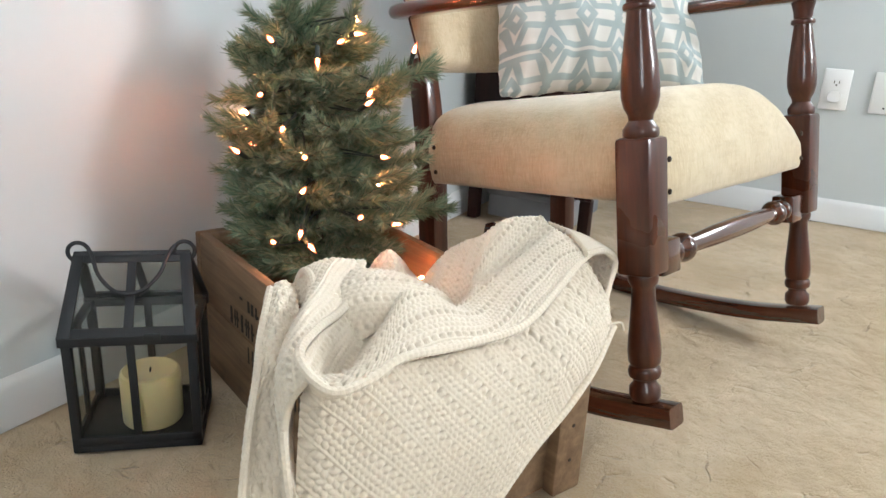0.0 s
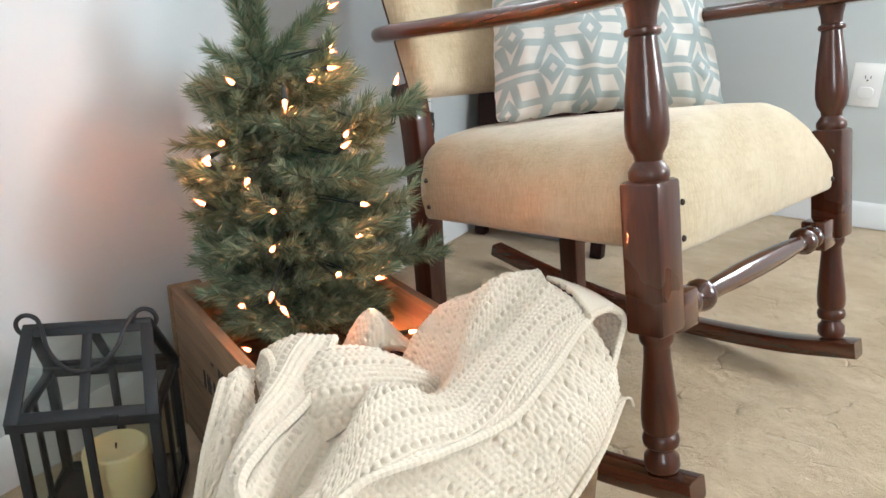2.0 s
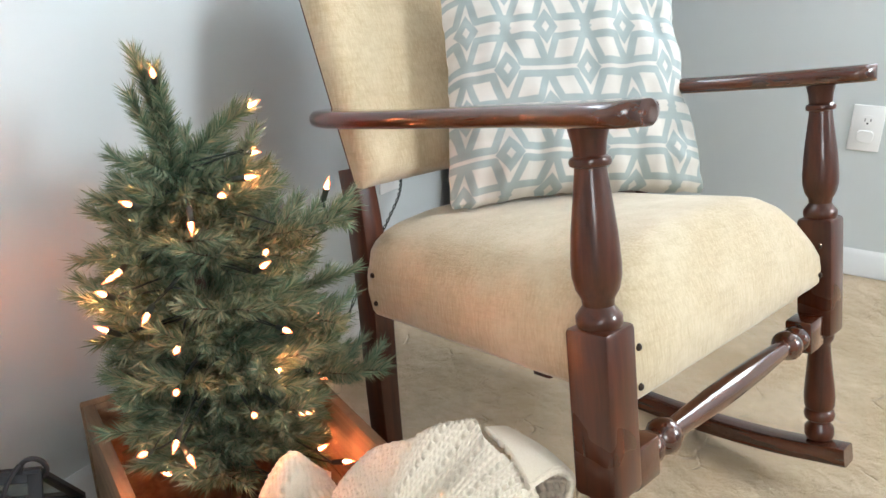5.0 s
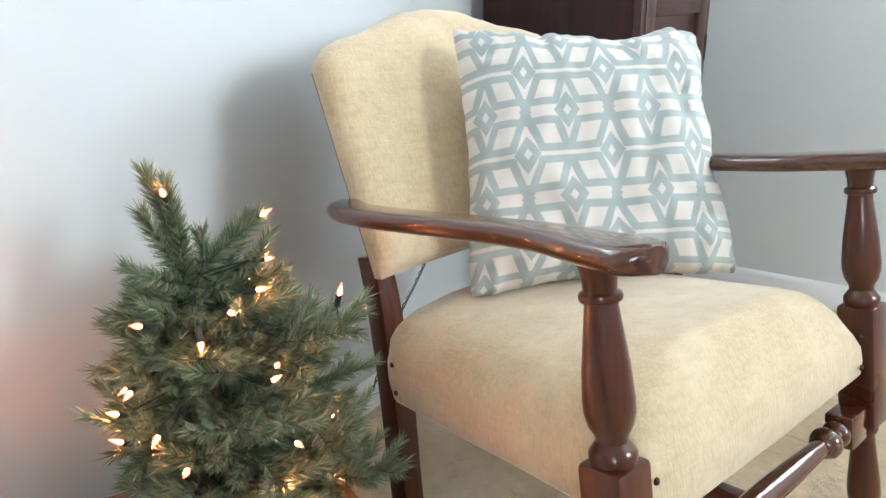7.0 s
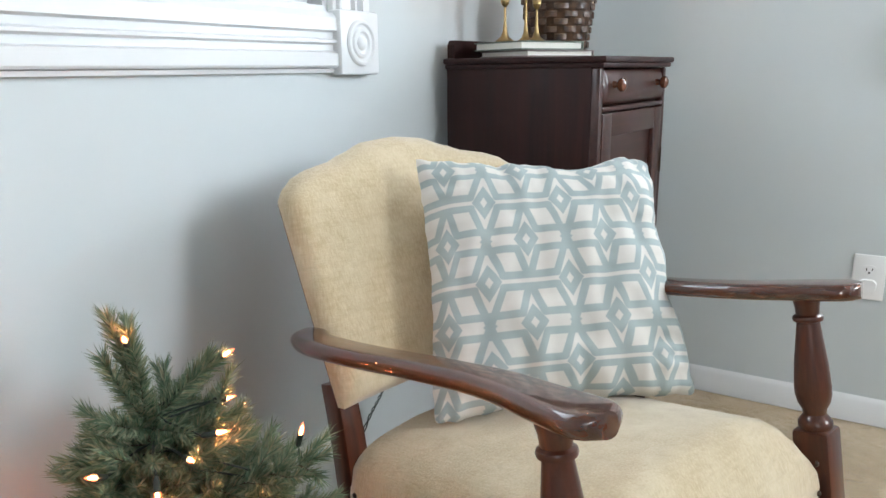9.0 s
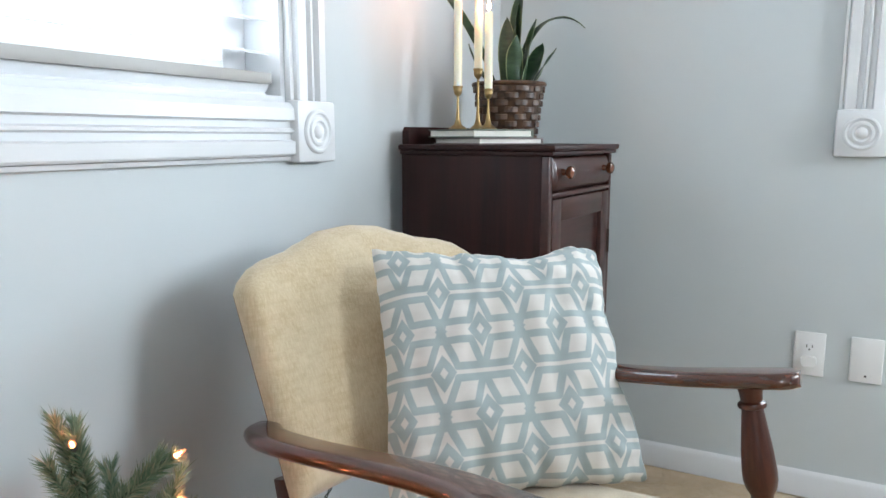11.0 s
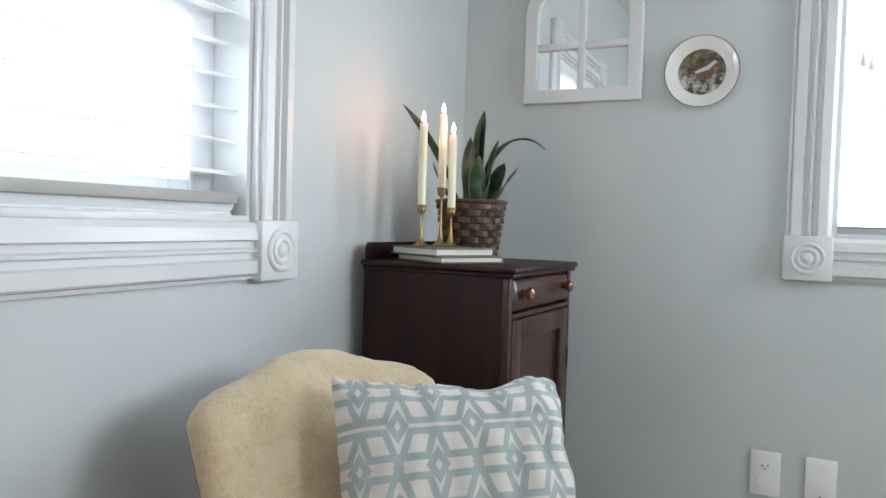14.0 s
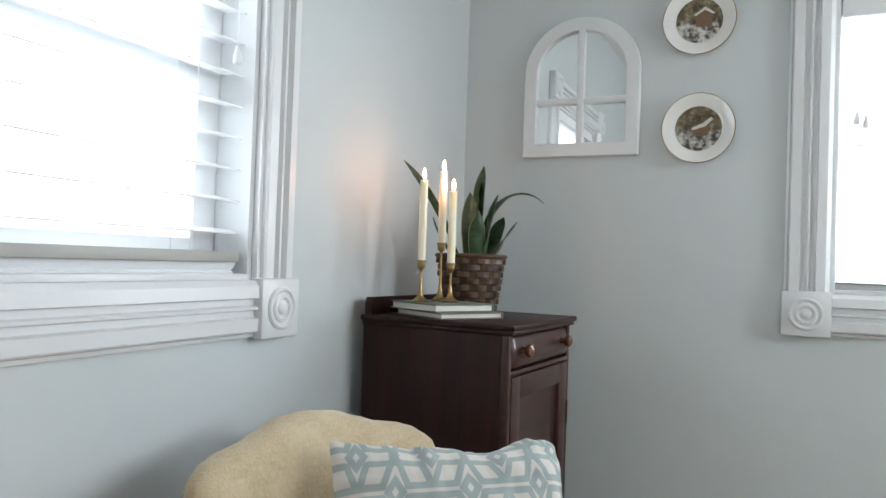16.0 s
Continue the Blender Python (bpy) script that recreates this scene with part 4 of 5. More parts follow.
def snake_plant():
    ob = thing("potted_plant", pose(0.192, -0.384, CTOP), "snake plant with dark striped leaves in brown woven basket pot", "plant")
    pot = part("pot", lathe([(0.062, 0.0), (0.066, 0.004), (0.088, 0.150), (0.084, 0.150), (0.080, 0.128), (0.001, 0.126)], 32), WICKER, ob, "brown woven basket pot")
    # weave: flat strips in over-and-under rows
    seg, rows = 20, 8
    bm = bmesh.new()
    for r in range(rows):
        z0 = 0.006 + r * 0.0172
        for k in range(seg):
            if (k + r) % 2:
                continue
            a0, a1 = 2 * math.pi * (k - 0.12) / seg, 2 * math.pi * (k + 1.12) / seg
            pts = []
            for i in range(5):
                a = a0 + (a1 - a0) * i / 4
                rad = 0.065 + 0.022 * (z0 + 0.008) / 0.15 + 0.001 + 0.0045 * math.sin(math.pi * i / 4)
                pts.append((rad * math.cos(a), rad * math.sin(a), z0 + 0.008))
            sweep(pts, lambda q: rounded(0.003, 0.0145, 0.0012, 1), bm=bm)
    part("weave", bm, WICKER, pot)
    part("rim", tube([(0.089 * math.cos(a), 0.089 * math.sin(a), 0.147) for a in np.linspace(0, 2 * math.pi, 41)], 0.006, 8), WICKER, pot)
    part("soil", lathe([(0.079, 0.122), (0.07, 0.130), (0.001, 0.132)], 24), SOIL, ob)

    def leaf(az, lean, length, width, x, y, droop=0.0, twist=0.0):
        bm = bmesh.new()
        uvl = bm.loops.layers.uv.new("UVMap")
        n, rows, uvs = 18, [], {}
        d = Vector((math.cos(radians(az)), math.sin(radians(az)), 0))
        side0 = Vector((-d.y, d.x, 0))
        p = Vector((x, y, 0.125))
        ang = radians(lean)
        for i in range(n + 1):
            q = i / n
            w = width * (0.55 + 0.45 * min(1, q * 2.2)) * (1 - max(0, (q - 0.55) / 0.45) ** 2.2) + 0.0008
            t = d * math.sin(ang) + Vector((0, 0, math.cos(ang)))
            nrm = d * -math.cos(ang) + Vector((0, 0, math.sin(ang)))
            rot = radians(twist * q)
            sd = side0 * math.cos(rot) + nrm * math.sin(rot)
            nn = nrm * math.cos(rot) - side0 * math.sin(rot)
            rows.append([p + sd * (w * a) + nn * (0.25 * w * (abs(a) ** 1.5) + 0.0012 * s + 0.0015 * math.sin(q * 14 + a * 2)) for a, s in ((-1, 0), (-0.8, 1), (-0.4, 1), (0, 1), (0.4, 1), (0.8, 1), (1, 0), (0.4, -1), (-0.4, -1))])
            p = p + t * (length / n)
            ang += radians(droop) / n * (0.3 + 1.8 * q)
        vs = grid_faces(bm, rows, close_u=True)
        cols = (0, 0.1, 0.3, 0.5, 0.7, 0.9, 1, 0.7, 0.3)
        for j, r in enumerate(vs):
            for i, v in enumerate(r):
                uvs[v] = (cols[i], j / n)
        for f in bm.faces:
            for l in f.loops:
                l[uvl].uv = uvs[l.vert]
        bmesh.ops.recalc_face_normals(bm, faces=bm.faces)
        part("leaf", bm, LEAF, ob)

    # tall pair in the middle, one arching over, short ones round them, one long thin leaf towards the wall
    for spec in ((40, 2, 0.222, 0.027, 0.006, 0.020, 3, 20), (62, 5, 0.205, 0.024, -0.006, 0.014, 5, -30), (48, 1, 0.275, 0.0130, 0.018, 0.026, 122, 10), (50, 12, 0.165, 0.021, 0.014, 0.030, 6, -10),
                 (55, 17, 0.118, 0.020, 0.028, 0.046, 10, 30), (40, 30, 0.118, 0.016, 0.034, 0.048, 6, -20), (226, 24, 0.262, 0.0085, -0.02, -0.02, 22, 70),
                 (236, 42, 0.120, 0.010, -0.025, -0.03, -20, -40), (10, 6, 0.140, 0.019, 0.035, 0.010, 5, 40), (120, 4, 0.165, 0.018, -0.012, 0.016, 5, -15),
                 (300, 9, 0.120, 0.018, 0.02, -0.015, 8, 25)):
        leaf(*spec[:2], spec[2] * 1.18, spec[3] * 1.24, *spec[4:])


snake_plant()

# ---- on the far wall ----


def arched_mirror():
    x0, x1, z0, zs = 0.200, 0.549, 1.420, 1.672
    w, cx = (x1 - x0) / 2, 0.3745
    ob = thing("wall_mirror", pose(cx, 0, z0, 0, 0, 0), "arched white window-pane mirror hanging on the wall", "mirror")
    H = zs - z0

    def outline(r, foot, n=28):
        return [(-r, foot)] + [(r * math.cos(math.pi - math.pi * k / n), H + r * 0.95 * math.sin(math.pi * k / n)) for k in range(n + 1)] + [(r, foot)]

    bm = bmesh.new()
    outer, inner = outline(w, 0.0), outline(w - 0.040, 0.040)
    rings = [[(x, y, z) for x, z in pts] for pts, y in ((outer, 0.0), (outer, -0.017), ([(x * 0.985, 0.002 + z * 0.992) for x, z in outer], -0.020), ([(x * 1.015, z - 0.0006) for x, z in inner], -0.020), (inner, -0.017), (inner, -0.004))]
    grid_faces(bm, rings, close_u=True)
    bmesh.ops.recalc_face_normals(bm, faces=bm.faces)
    part("frame", bm, TRIM, ob)
    top = H + (w - 0.040) * 0.95
    part("muntin", box(-0.0095, 0.0095, -0.0185, -0.003, 0.038, top + 0.002, 0.002), TRIM, ob)
    zb = 0.145 + 0.012
    part("muntin", box(-w + 0.038, -0.0095, -0.018, -0.003, zb, zb + 0.019, 0.002), TRIM, ob)
    part("muntin", box(0.0095, w - 0.038, -0.018, -0.003, zb, zb + 0.019, 0.002), TRIM, ob)
    bm = bmesh.new()
    a = [bm.verts.new((x * 1.03, -0.005, z)) for x, z in inner]
    b = [bm.verts.new((x * 1.03, -0.001, z)) for x, z in inner]
    bm.faces.new(a), bm.faces.new(list(reversed(b)))
    for k in range(len(a)):
        bm.faces.new((a[k], b[k], b[(k + 1) % len(a)], a[(k + 1) % len(a)]))
    bmesh.ops.recalc_face_normals(bm, faces=bm.faces)
    part("glass", bm, MIRROR, ob, "silvered mirror glass", smooth=False)


arched_mirror()


def wall_plate(x, z, k, label):
    ob = thing("wall_plate", pose(x, 0, z), label, "plate", "decorative plates")
    R = 0.097
    m = pose(0, 0, 0, 90, 0, 0)
    part("dish", lathe([(0.05, 0.004), (0.06, 0.003), (R, 0.0215), (R + 0.0008, 0.023), (R, 0.0242), (R - 0.004, 0.0238), (0.070, 0.0130), (0.064, 0.0105), (0.001, 0.0102)], 56, m=m), CHINA, ob)
    part("gold_rim", tube([((R + 0.0002) * math.cos(a), -0.0234, (R + 0.0002) * math.sin(a)) for a in np.linspace(0, 2 * math.pi, 61)], 0.0013, 6, up=(0, 1, 0)), GOLD, ob)
    part("print", lathe([(0.0625, 0.0104), (0.0625, 0.0112), (0.001, 0.0112)], 48, m=m), PRINTS[k], ob, "faded winter farm scene")
    # barn and tree as flat printed shapes
    def flat(pts, mat, name, up=0.0):
        bm = bmesh.new()
        vs = [bm.verts.new((px * 1.5, -0.0116 - d - up, pz * 1.4)) for d in (0, 0.0003) for px, pz in pts]
        n = len(pts)
        bm.faces.new(vs[:n]), bm.faces.new(vs[n:])
        for i in range(n):
            bm.faces.new((vs[i], vs[(i + 1) % n], vs[n + (i + 1) % n], vs[n + i]))
        bmesh.ops.recalc_face_normals(bm, faces=bm.faces)
        part(name, bm, mat, ob, smooth=False)
    if k == 0:
        flat([(-0.010, -0.014), (0.012, -0.016), (0.022, -0.004), (0.020, 0.012), (0.008, 0.010), (-0.010, 0.002)], BARN, "barn")
        flat([(-0.013, 0.001), (0.009, 0.011), (0.022, 0.022), (0.026, 0.018), (0.012, 0.0035), (-0.010, -0.003)], SNOW, "barn_roof", 0.0006)
    else:
        flat([(-0.006, -0.012), (0.022, -0.014), (0.024, 0.012), (0.010, 0.022), (-0.006, 0.012)], BARN, "house")
        flat([(-0.010, 0.012), (0.010, 0.027), (0.028, 0.013), (0.024, 0.011), (0.010, 0.021), (-0.006, 0.010)], SNOW, "house_roof", 0.0006)


BARN = plain("barn_brown", (0.16, 0.09, 0.05), 0.3, vary=0.3, scale=60)
SNOW = plain("snow_white", (0.58, 0.56, 0.52), 0.3, vary=0.1, scale=60)
wall_plate(0.711, 1.489, 0, "white china plate with gold rim and winter barn scene")
wall_plate(0.706, 1.793, 1, "white china plate with gold rim and farmhouse scene")


def cover_plate(m, blank, label, category):
    ob = thing("wall_outlet" if not blank else "blank_cover", m, label, category)
    w, h = 0.076, 0.120
    part("cover", box(-w / 2, w / 2, -0.006, 0, -h / 2, h / 2, 0.0035, seg=3), PLASTIC, ob)
    if blank:
        part("screw", lathe([(0.003, 0), (0.003, 0.001), (0.001, 0.0012)], 10, m=pose(0, -0.006, -0.042, 90, 0, 0)), SLOT, ob)
        part("screw", lathe([(0.003, 0), (0.003, 0.001), (0.001, 0.0012)], 10, m=pose(0, -0.006, 0.042, 90, 0, 0)), PLASTIC, ob)
        return
    face = sweep([(0, -0.004, 0), (0, -0.0075, 0)], lambda k: rounded(0.033, 0.027, 0.012, 5), up=(0, 0, 1))
    rec = part("receptacle", face, PLASTIC, ob, m=pose(0, 0, 0.0195))
    part("slot", box(-0.0078, -0.0056, -0.0079, -0.0070, -0.002, 0.006), SLOT, rec)
    part("slot", box(0.0056, 0.0078, -0.0079, -0.0070, -0.001, 0.006), SLOT, rec)
    part("slot", lathe([(0.0026, 0), (0.0026, 0.0009)], 10, m=pose(0, -0.0070, -0.0065, 90, 0, 0)), SLOT, rec)
    part("safety_cap", sweep([(0, -0.004, 0), (0, -0.012, 0), (0, -0.0135, 0)], lambda k: rounded(0.040 - 0.003 * k, 0.032 - 0.003 * k, 0.011, 5), up=(0, 0, 1)), PLASTIC, ob, "white plastic safety cap", m=pose(0, 0, -0.021))


cover_plate(pose(0.914, 0, 0.404), False, "white duplex outlet with one capped socket, on wall", "outlet")
cover_plate(pose(1.048, 0, 0.404), True, "blank white cover plate on the wall", "cover plate")
cover_plate(pose(0, -0.885, 0.365, 0, 0, 90), False, "white wall outlet behind the rocking chair", "outlet")

# ---- crate ----
CR_L, CR_W, CR_H, CR_T = 0.548, 0.288, 0.232, 0.014
CRATE = pose(0.095, -1.73, 0, 0, 0, math.degrees(math.atan2(-0.42096, 0.90708)))   # local x along the long side, y across


def crate():
    ob = thing("wooden_crate", CRATE, "old stained pine crate with faded stamped letters, on carpet", "crate")
    t, L, W, H = CR_T, CR_L, CR_W, CR_H
    part("bottom", box(0.002, L - 0.002, 0.002, W - 0.002, 0.004, 0.014), CRATE_IN, ob)
    cuts = (0.004, 0.122, H)
    for z0, z1 in zip(cuts, cuts[1:]):
        part("side_board", box(0, L, 0, t, z0 + 0.0008, z1 - 0.0008, 0.002), CRATE_WOOD, ob)
        part("side_board", box(0, L, W - t, W, z0 + 0.0008, z1 - 0.0008, 0.002), CRATE_WOOD, ob)
        part("end_board", box(0.001, t + 0.001, t, W - t, z0 + 0.001, z1 - 0.002, 0.002), CRATE_WOOD, ob)
        part("end_board", box(L - t - 0.001, L - 0.001, t, W - t, z0 + 0.001, z1 - 0.002, 0.002), CRATE_WOOD, ob)
    nm = mesh_of("nail", lathe([(0.0028, 0), (0.0024, 0.0008), (0.0006, 0.001)], 8))
    for y0 in (-0.002, W - 0.046):
        p = part("end_post", box(L - 0.002, L + 0.018, y0, y0 + 0.048, 0.002, H - 0.002, 0.0025), CRATE_WOOD, ob)
        for z in (0.05, 0.10, 0.17):
            part("nail", nm, NAIL, p, m=pose(L + 0.018, y0 + 0.024, z, 0, 90, 0))
        part("end_post", box(-0.016, 0.0, y0, y0 + 0.048, 0.002, H - 0.002, 0.0025), CRATE_WOOD, ob)
    # unreadable stamped lettering on the long side
    rnd = random.Random(5)
    for row, (z, h, x0, x1) in enumerate(((0.168, 0.017, 0.16, 0.38), (0.128, 0.026, 0.12, 0.40), (0.086, 0.026, 0.16, 0.40), (0.052, 0.012, 0.2, 0.3))):
        x = x0
        while x < x1:
            w = rnd.uniform(0.008, 0.017) * (h / 0.026)
            if rnd.random() > 0.16:
                for _ in range(rnd.choice((1, 2, 2, 3))):
                    if rnd.random() < 0.55:
                        a = x + rnd.uniform(0, w * 0.7)
                        part("stamped_bar", box(a, a + 0.0035, -0.0008, 0.0001, z, z + h), INK, ob, smooth=False)
                    else:
                        b = z + rnd.uniform(0, h * 0.8)
                        part("stamped_bar", box(x, x + w, -0.0009, 0.0001, b, b + 0.0034), INK, ob, smooth=False)
            x += w + 0.006


crate()

# ---- crocheted throw over the crate's end ----


def stitches(a, b):
    """Relief of the crochet at a along and b across the rows, in metres: a thin ridge, a row of clustered puffs with gaps
    between them, then three close rows of slanting stitches."""
    band = 0.0305
    k = math.floor(b / band)
    q = b - k * band
    if q < 0.0034:
        return 0.0016 * math.exp(-((q - 0.0016) / 0.0012) ** 2) + 0.0003 * math.sin(a / 0.0042 * 2 * math.pi + q * 900) - 0.0006
    if q < 0.0115:
        f = (q - 0.0034) / 0.0081 - 0.5
        ph = a / 0.0100 + 0.43 * k + 0.12 * f
        e = ph - math.floor(ph) - 0.5
        hole = math.exp(-(((abs(e) - 0.5) / 0.12) ** 2 + (f / 0.30) ** 2))
        lobes = 0.5 + 0.5 * math.cos(6.283 * 2 * e)
        return 0.0026 * max(0.0, 1 - (1.7 * f) ** 2 - (1.6 * e) ** 2) + 0.0006 * lobes - 0.0070 * hole - 0.0012
    w = 0.0190 / 3
    c = min(2, int((q - 0.0115) / w))
    f = (q - 0.0115) / w - c - 0.5
    ph = a / 0.0072 + 0.5 * (c % 2) + 0.37 * k + 0.30 * f * (1 if c % 2 else -1)
    e = ph - math.floor(ph) - 0.5
    d = (2 * f) ** 2 * 0.6 + (2 * e) ** 2 * 0.8
    return 0.0030 * max(0.0, 1 - d) * (0.85 + 0.5 * noise.noise((a * 60, b * 60, 2))) - 0.0014


def surface(curves, nu, nv):
    """A smooth sheet through curves, each a list of points; rows run from the first curve to the last."""
    cols = [catmull(c, max(2, nu // (len(c) - 1))) for c in curves]
    n = min(len(c) for c in cols)
    out = [catmull([c[j] for c in cols], max(2, nv // (len(curves) - 1))) for j in range(n)]
    return np.array(out).transpose(1, 0, 2)


def knit_sheet(name, curves, nu, nv, turn, ob, ripple, seed, thick=0.006, flat=False):
    P = surface(curves, nu, nv)
    du, dv = np.gradient(P, axis=1), np.gradient(P, axis=0)
    N = np.cross(du, dv)
    N /= np.linalg.norm(N, axis=2, keepdims=True) + 1e-9
    if (N @ np.array((0.6, -0.3, 0.7))).mean() < 0:
        N = -N
    R, C = P.shape[:2]
    la, lb = np.cumsum(np.linalg.norm(du, axis=2), axis=1), np.cumsum(np.linalg.norm(dv, axis=2), axis=0)
    la, lb = la - la[:, C // 2:C // 2 + 1], lb - lb[R // 3:R // 3 + 1, :]
    ca, sa = math.cos(radians(turn)), math.sin(radians(turn))
    D = np.zeros((R, C))
    for i in range(R):
        for j in range(C):
            a, b = (P[i, j, 1] * 1.04, -P[i, j, 2]) if flat else (la[i, j], lb[i, j])
            a2 = a + 0.006 * noise.noise((a * 14, b * 14, seed))
            b2 = b + 0.006 * noise.noise((a * 14, b * 14, seed + 7))
            D[i, j] = stitches(a2 * ca + b2 * sa, -a2 * sa + b2 * ca) + ripple * (noise.noise((a * 11, b * 11, seed + 3)) + 0.8 * noise.noise((a * 5, b * 9, seed + 5)))
    top = P + N * D[..., None]
    low = P - N * thick
    verts = np.concatenate([top.reshape(-1, 3), low.reshape(-1, 3)])
    i, j = np.meshgrid(np.arange(R - 1), np.arange(C - 1), indexing="ij")
    a = (i * C + j).ravel()
    f1 = np.stack([a, a + 1, a + C + 1, a + C], 1)
    f2 = np.stack([a, a + C, a + C + 1, a + 1], 1) + R * C
    rim = [k for k in range(C)] + [r * C + C - 1 for r in range(1, R)] + [(R - 1) * C + k for k in range(C - 2, -1, -1)] + [r * C for r in range(R - 2, 0, -1)]
    side = [(p, p + R * C, q + R * C, q) for p, q in zip(rim, rim[1:] + rim[:1])]
    me = arrays(name, verts.tolist(), f1.tolist() + f2.tolist() + side)
    me.polygons.foreach_set("use_smooth", [True] * len(me.polygons))
    part(name, me, YARN, ob)
    return P


def border(points, r, ob, seed):
    """A corded edge: two fat plies laid along the hem."""
    pts = catmull(points, 10)
    L = [0.0]
    for p, q in zip(pts, pts[1:]):
        L.append(L[-1] + float(np.linalg.norm(q - p)))
    fine = []
    n = int(L[-1] / 0.0013)
    for k in range(n + 1):
        s = L[-1] * k / n
        i = min(len(L) - 2, max(0, int(np.searchsorted(L, s)) - 1))
        f = (s - L[i]) / max(1e-9, L[i + 1] - L[i])
        fine.append(pts[i] + (pts[i + 1] - pts[i]) * f)
    bm = tube(fine, lambda k: 0.88 * r * (1 + 0.07 * math.sin(k * L[-1] / 0.0065 * 2 * math.pi)), 8)
    part("corded_edge", bm, YARN, ob)


def throw():
    ob = thing("crochet_throw", CRATE, "cream crocheted throw blanket draped over the end of the crate", "blanket")
    # hanging front, its lower edge running off slantwise
    over = [(0.575, -0.108, 0.286), (0.603, -0.100, 0.270), (0.606, -0.062, 0.272), (0.597, -0.021, 0.277), (0.592, 0.048, 0.269), (0.577, 0.135, 0.261), (0.552, 0.205, 0.272), (0.512, 0.286, 0.284), (0.496, 0.335, 0.285)]
    mid = [(0.592, -0.120, 0.200), (0.608, -0.105, 0.175), (0.620, -0.065, 0.170), (0.626, 0.000, 0.175), (0.625, 0.070, 0.188), (0.616, 0.145, 0.208), (0.602, 0.215, 0.240), (0.578, 0.270, 0.247), (0.550, 0.324, 0.252)]
    foot = [(0.618, -0.142, 0.006), (0.628, -0.118, 0.006), (0.638, -0.070, 0.006), (0.642, -0.020, 0.030), (0.634, 0.060, 0.088), (0.621, 0.135, 0.138), (0.606, 0.205, 0.165), (0.590, 0.262, 0.192), (0.564, 0.320, 0.222)]
    knit_sheet("hanging_front", [over, mid, foot], 336, 220, 50, ob, 0.005, 1, flat=True)
    border(foot, 0.0048, ob, 1)
    # folded top: hem, swelling lip, valley, and the heap rising beside the chair before it sinks into the crate
    hem = [(0.600, -0.111, 0.293), (0.617, -0.096, 0.281), (0.617, -0.062, 0.284), (0.607, -0.021, 0.289), (0.602, 0.048, 0.281), (0.587, 0.135, 0.272), (0.562, 0.205, 0.283), (0.522, 0.286, 0.293), (0.502, 0.333, 0.297)]
    rise = [(0.585, -0.095, 0.280), (0.598, -0.075, 0.283), (0.594, -0.040, 0.294), (0.577, 0.000, 0.303), (0.571, 0.060, 0.296), (0.564, 0.130, 0.280), (0.538, 0.190, 0.290), (0.508, 0.265, 0.301), (0.490, 0.325, 0.306)]
    lip = [(0.560, -0.070, 0.258), (0.570, -0.050, 0.270), (0.560, -0.012, 0.302), (0.535, 0.025, 0.314), (0.526, 0.066, 0.304), (0.524, 0.098, 0.286), (0.505, 0.152, 0.288), (0.484, 0.230, 0.303), (0.474, 0.310, 0.315)]
    fall = [(0.530, -0.050, 0.235), (0.540, -0.030, 0.245), (0.528, 0.010, 0.270), (0.505, 0.045, 0.285), (0.494, 0.085, 0.266), (0.488, 0.122, 0.258), (0.470, 0.168, 0.276), (0.455, 0.235, 0.296), (0.450, 0.308, 0.320)]
    crown = [(0.500, -0.030, 0.215), (0.505, -0.010, 0.222), (0.490, 0.030, 0.235), (0.475, 0.070, 0.235), (0.465, 0.115, 0.232), (0.458, 0.155, 0.244), (0.436, 0.198, 0.290), (0.418, 0.258, 0.326), (0.424, 0.314, 0.326)]
    back = [(0.470, -0.010, 0.200), (0.470, 0.010, 0.205), (0.455, 0.050, 0.215), (0.440, 0.090, 0.220), (0.430, 0.130, 0.222), (0.414, 0.165, 0.238), (0.394, 0.205, 0.276), (0.384, 0.254, 0.302), (0.392, 0.304, 0.304)]
    sink = [(0.440, 0.000, 0.190), (0.430, 0.030, 0.195), (0.410, 0.060, 0.200), (0.395, 0.100, 0.205), (0.380, 0.140, 0.210), (0.362, 0.172, 0.232), (0.342, 0.207, 0.256), (0.340, 0.245, 0.270), (0.358, 0.275, 0.266)]
    low = [(0.420, 0.020, 0.160), (0.400, 0.040, 0.160), (0.380, 0.070, 0.165), (0.360, 0.100, 0.170), (0.340, 0.140, 0.170), (0.325, 0.175, 0.175), (0.312, 0.205, 0.186), (0.312, 0.240, 0.195), (0.330, 0.262, 0.205)]
    knit_sheet("folded_top", [hem, rise, lip, fall, crown, back, sink, low], 336, 300, 8, ob, 0.006, 4)
    # hollow between the arched edge and the lip
    knit_sheet("hollow_fold", [[(0.392, 0.058, 0.288), (0.470, -0.003, 0.278), (0.520, -0.061, 0.285), (0.570, -0.102, 0.293), (0.600, -0.107, 0.286)],
                               [(0.425, 0.060, 0.262), (0.494, 0.012, 0.254), (0.544, -0.040, 0.252), (0.584, -0.080, 0.262), (0.607, -0.098, 0.277)],
                               [(0.470, 0.055, 0.280), (0.530, 0.030, 0.298), (0.562, -0.008, 0.296), (0.594, -0.045, 0.288), (0.615, -0.085, 0.279)]], 120, 70, 4, ob, 0.003, 17)
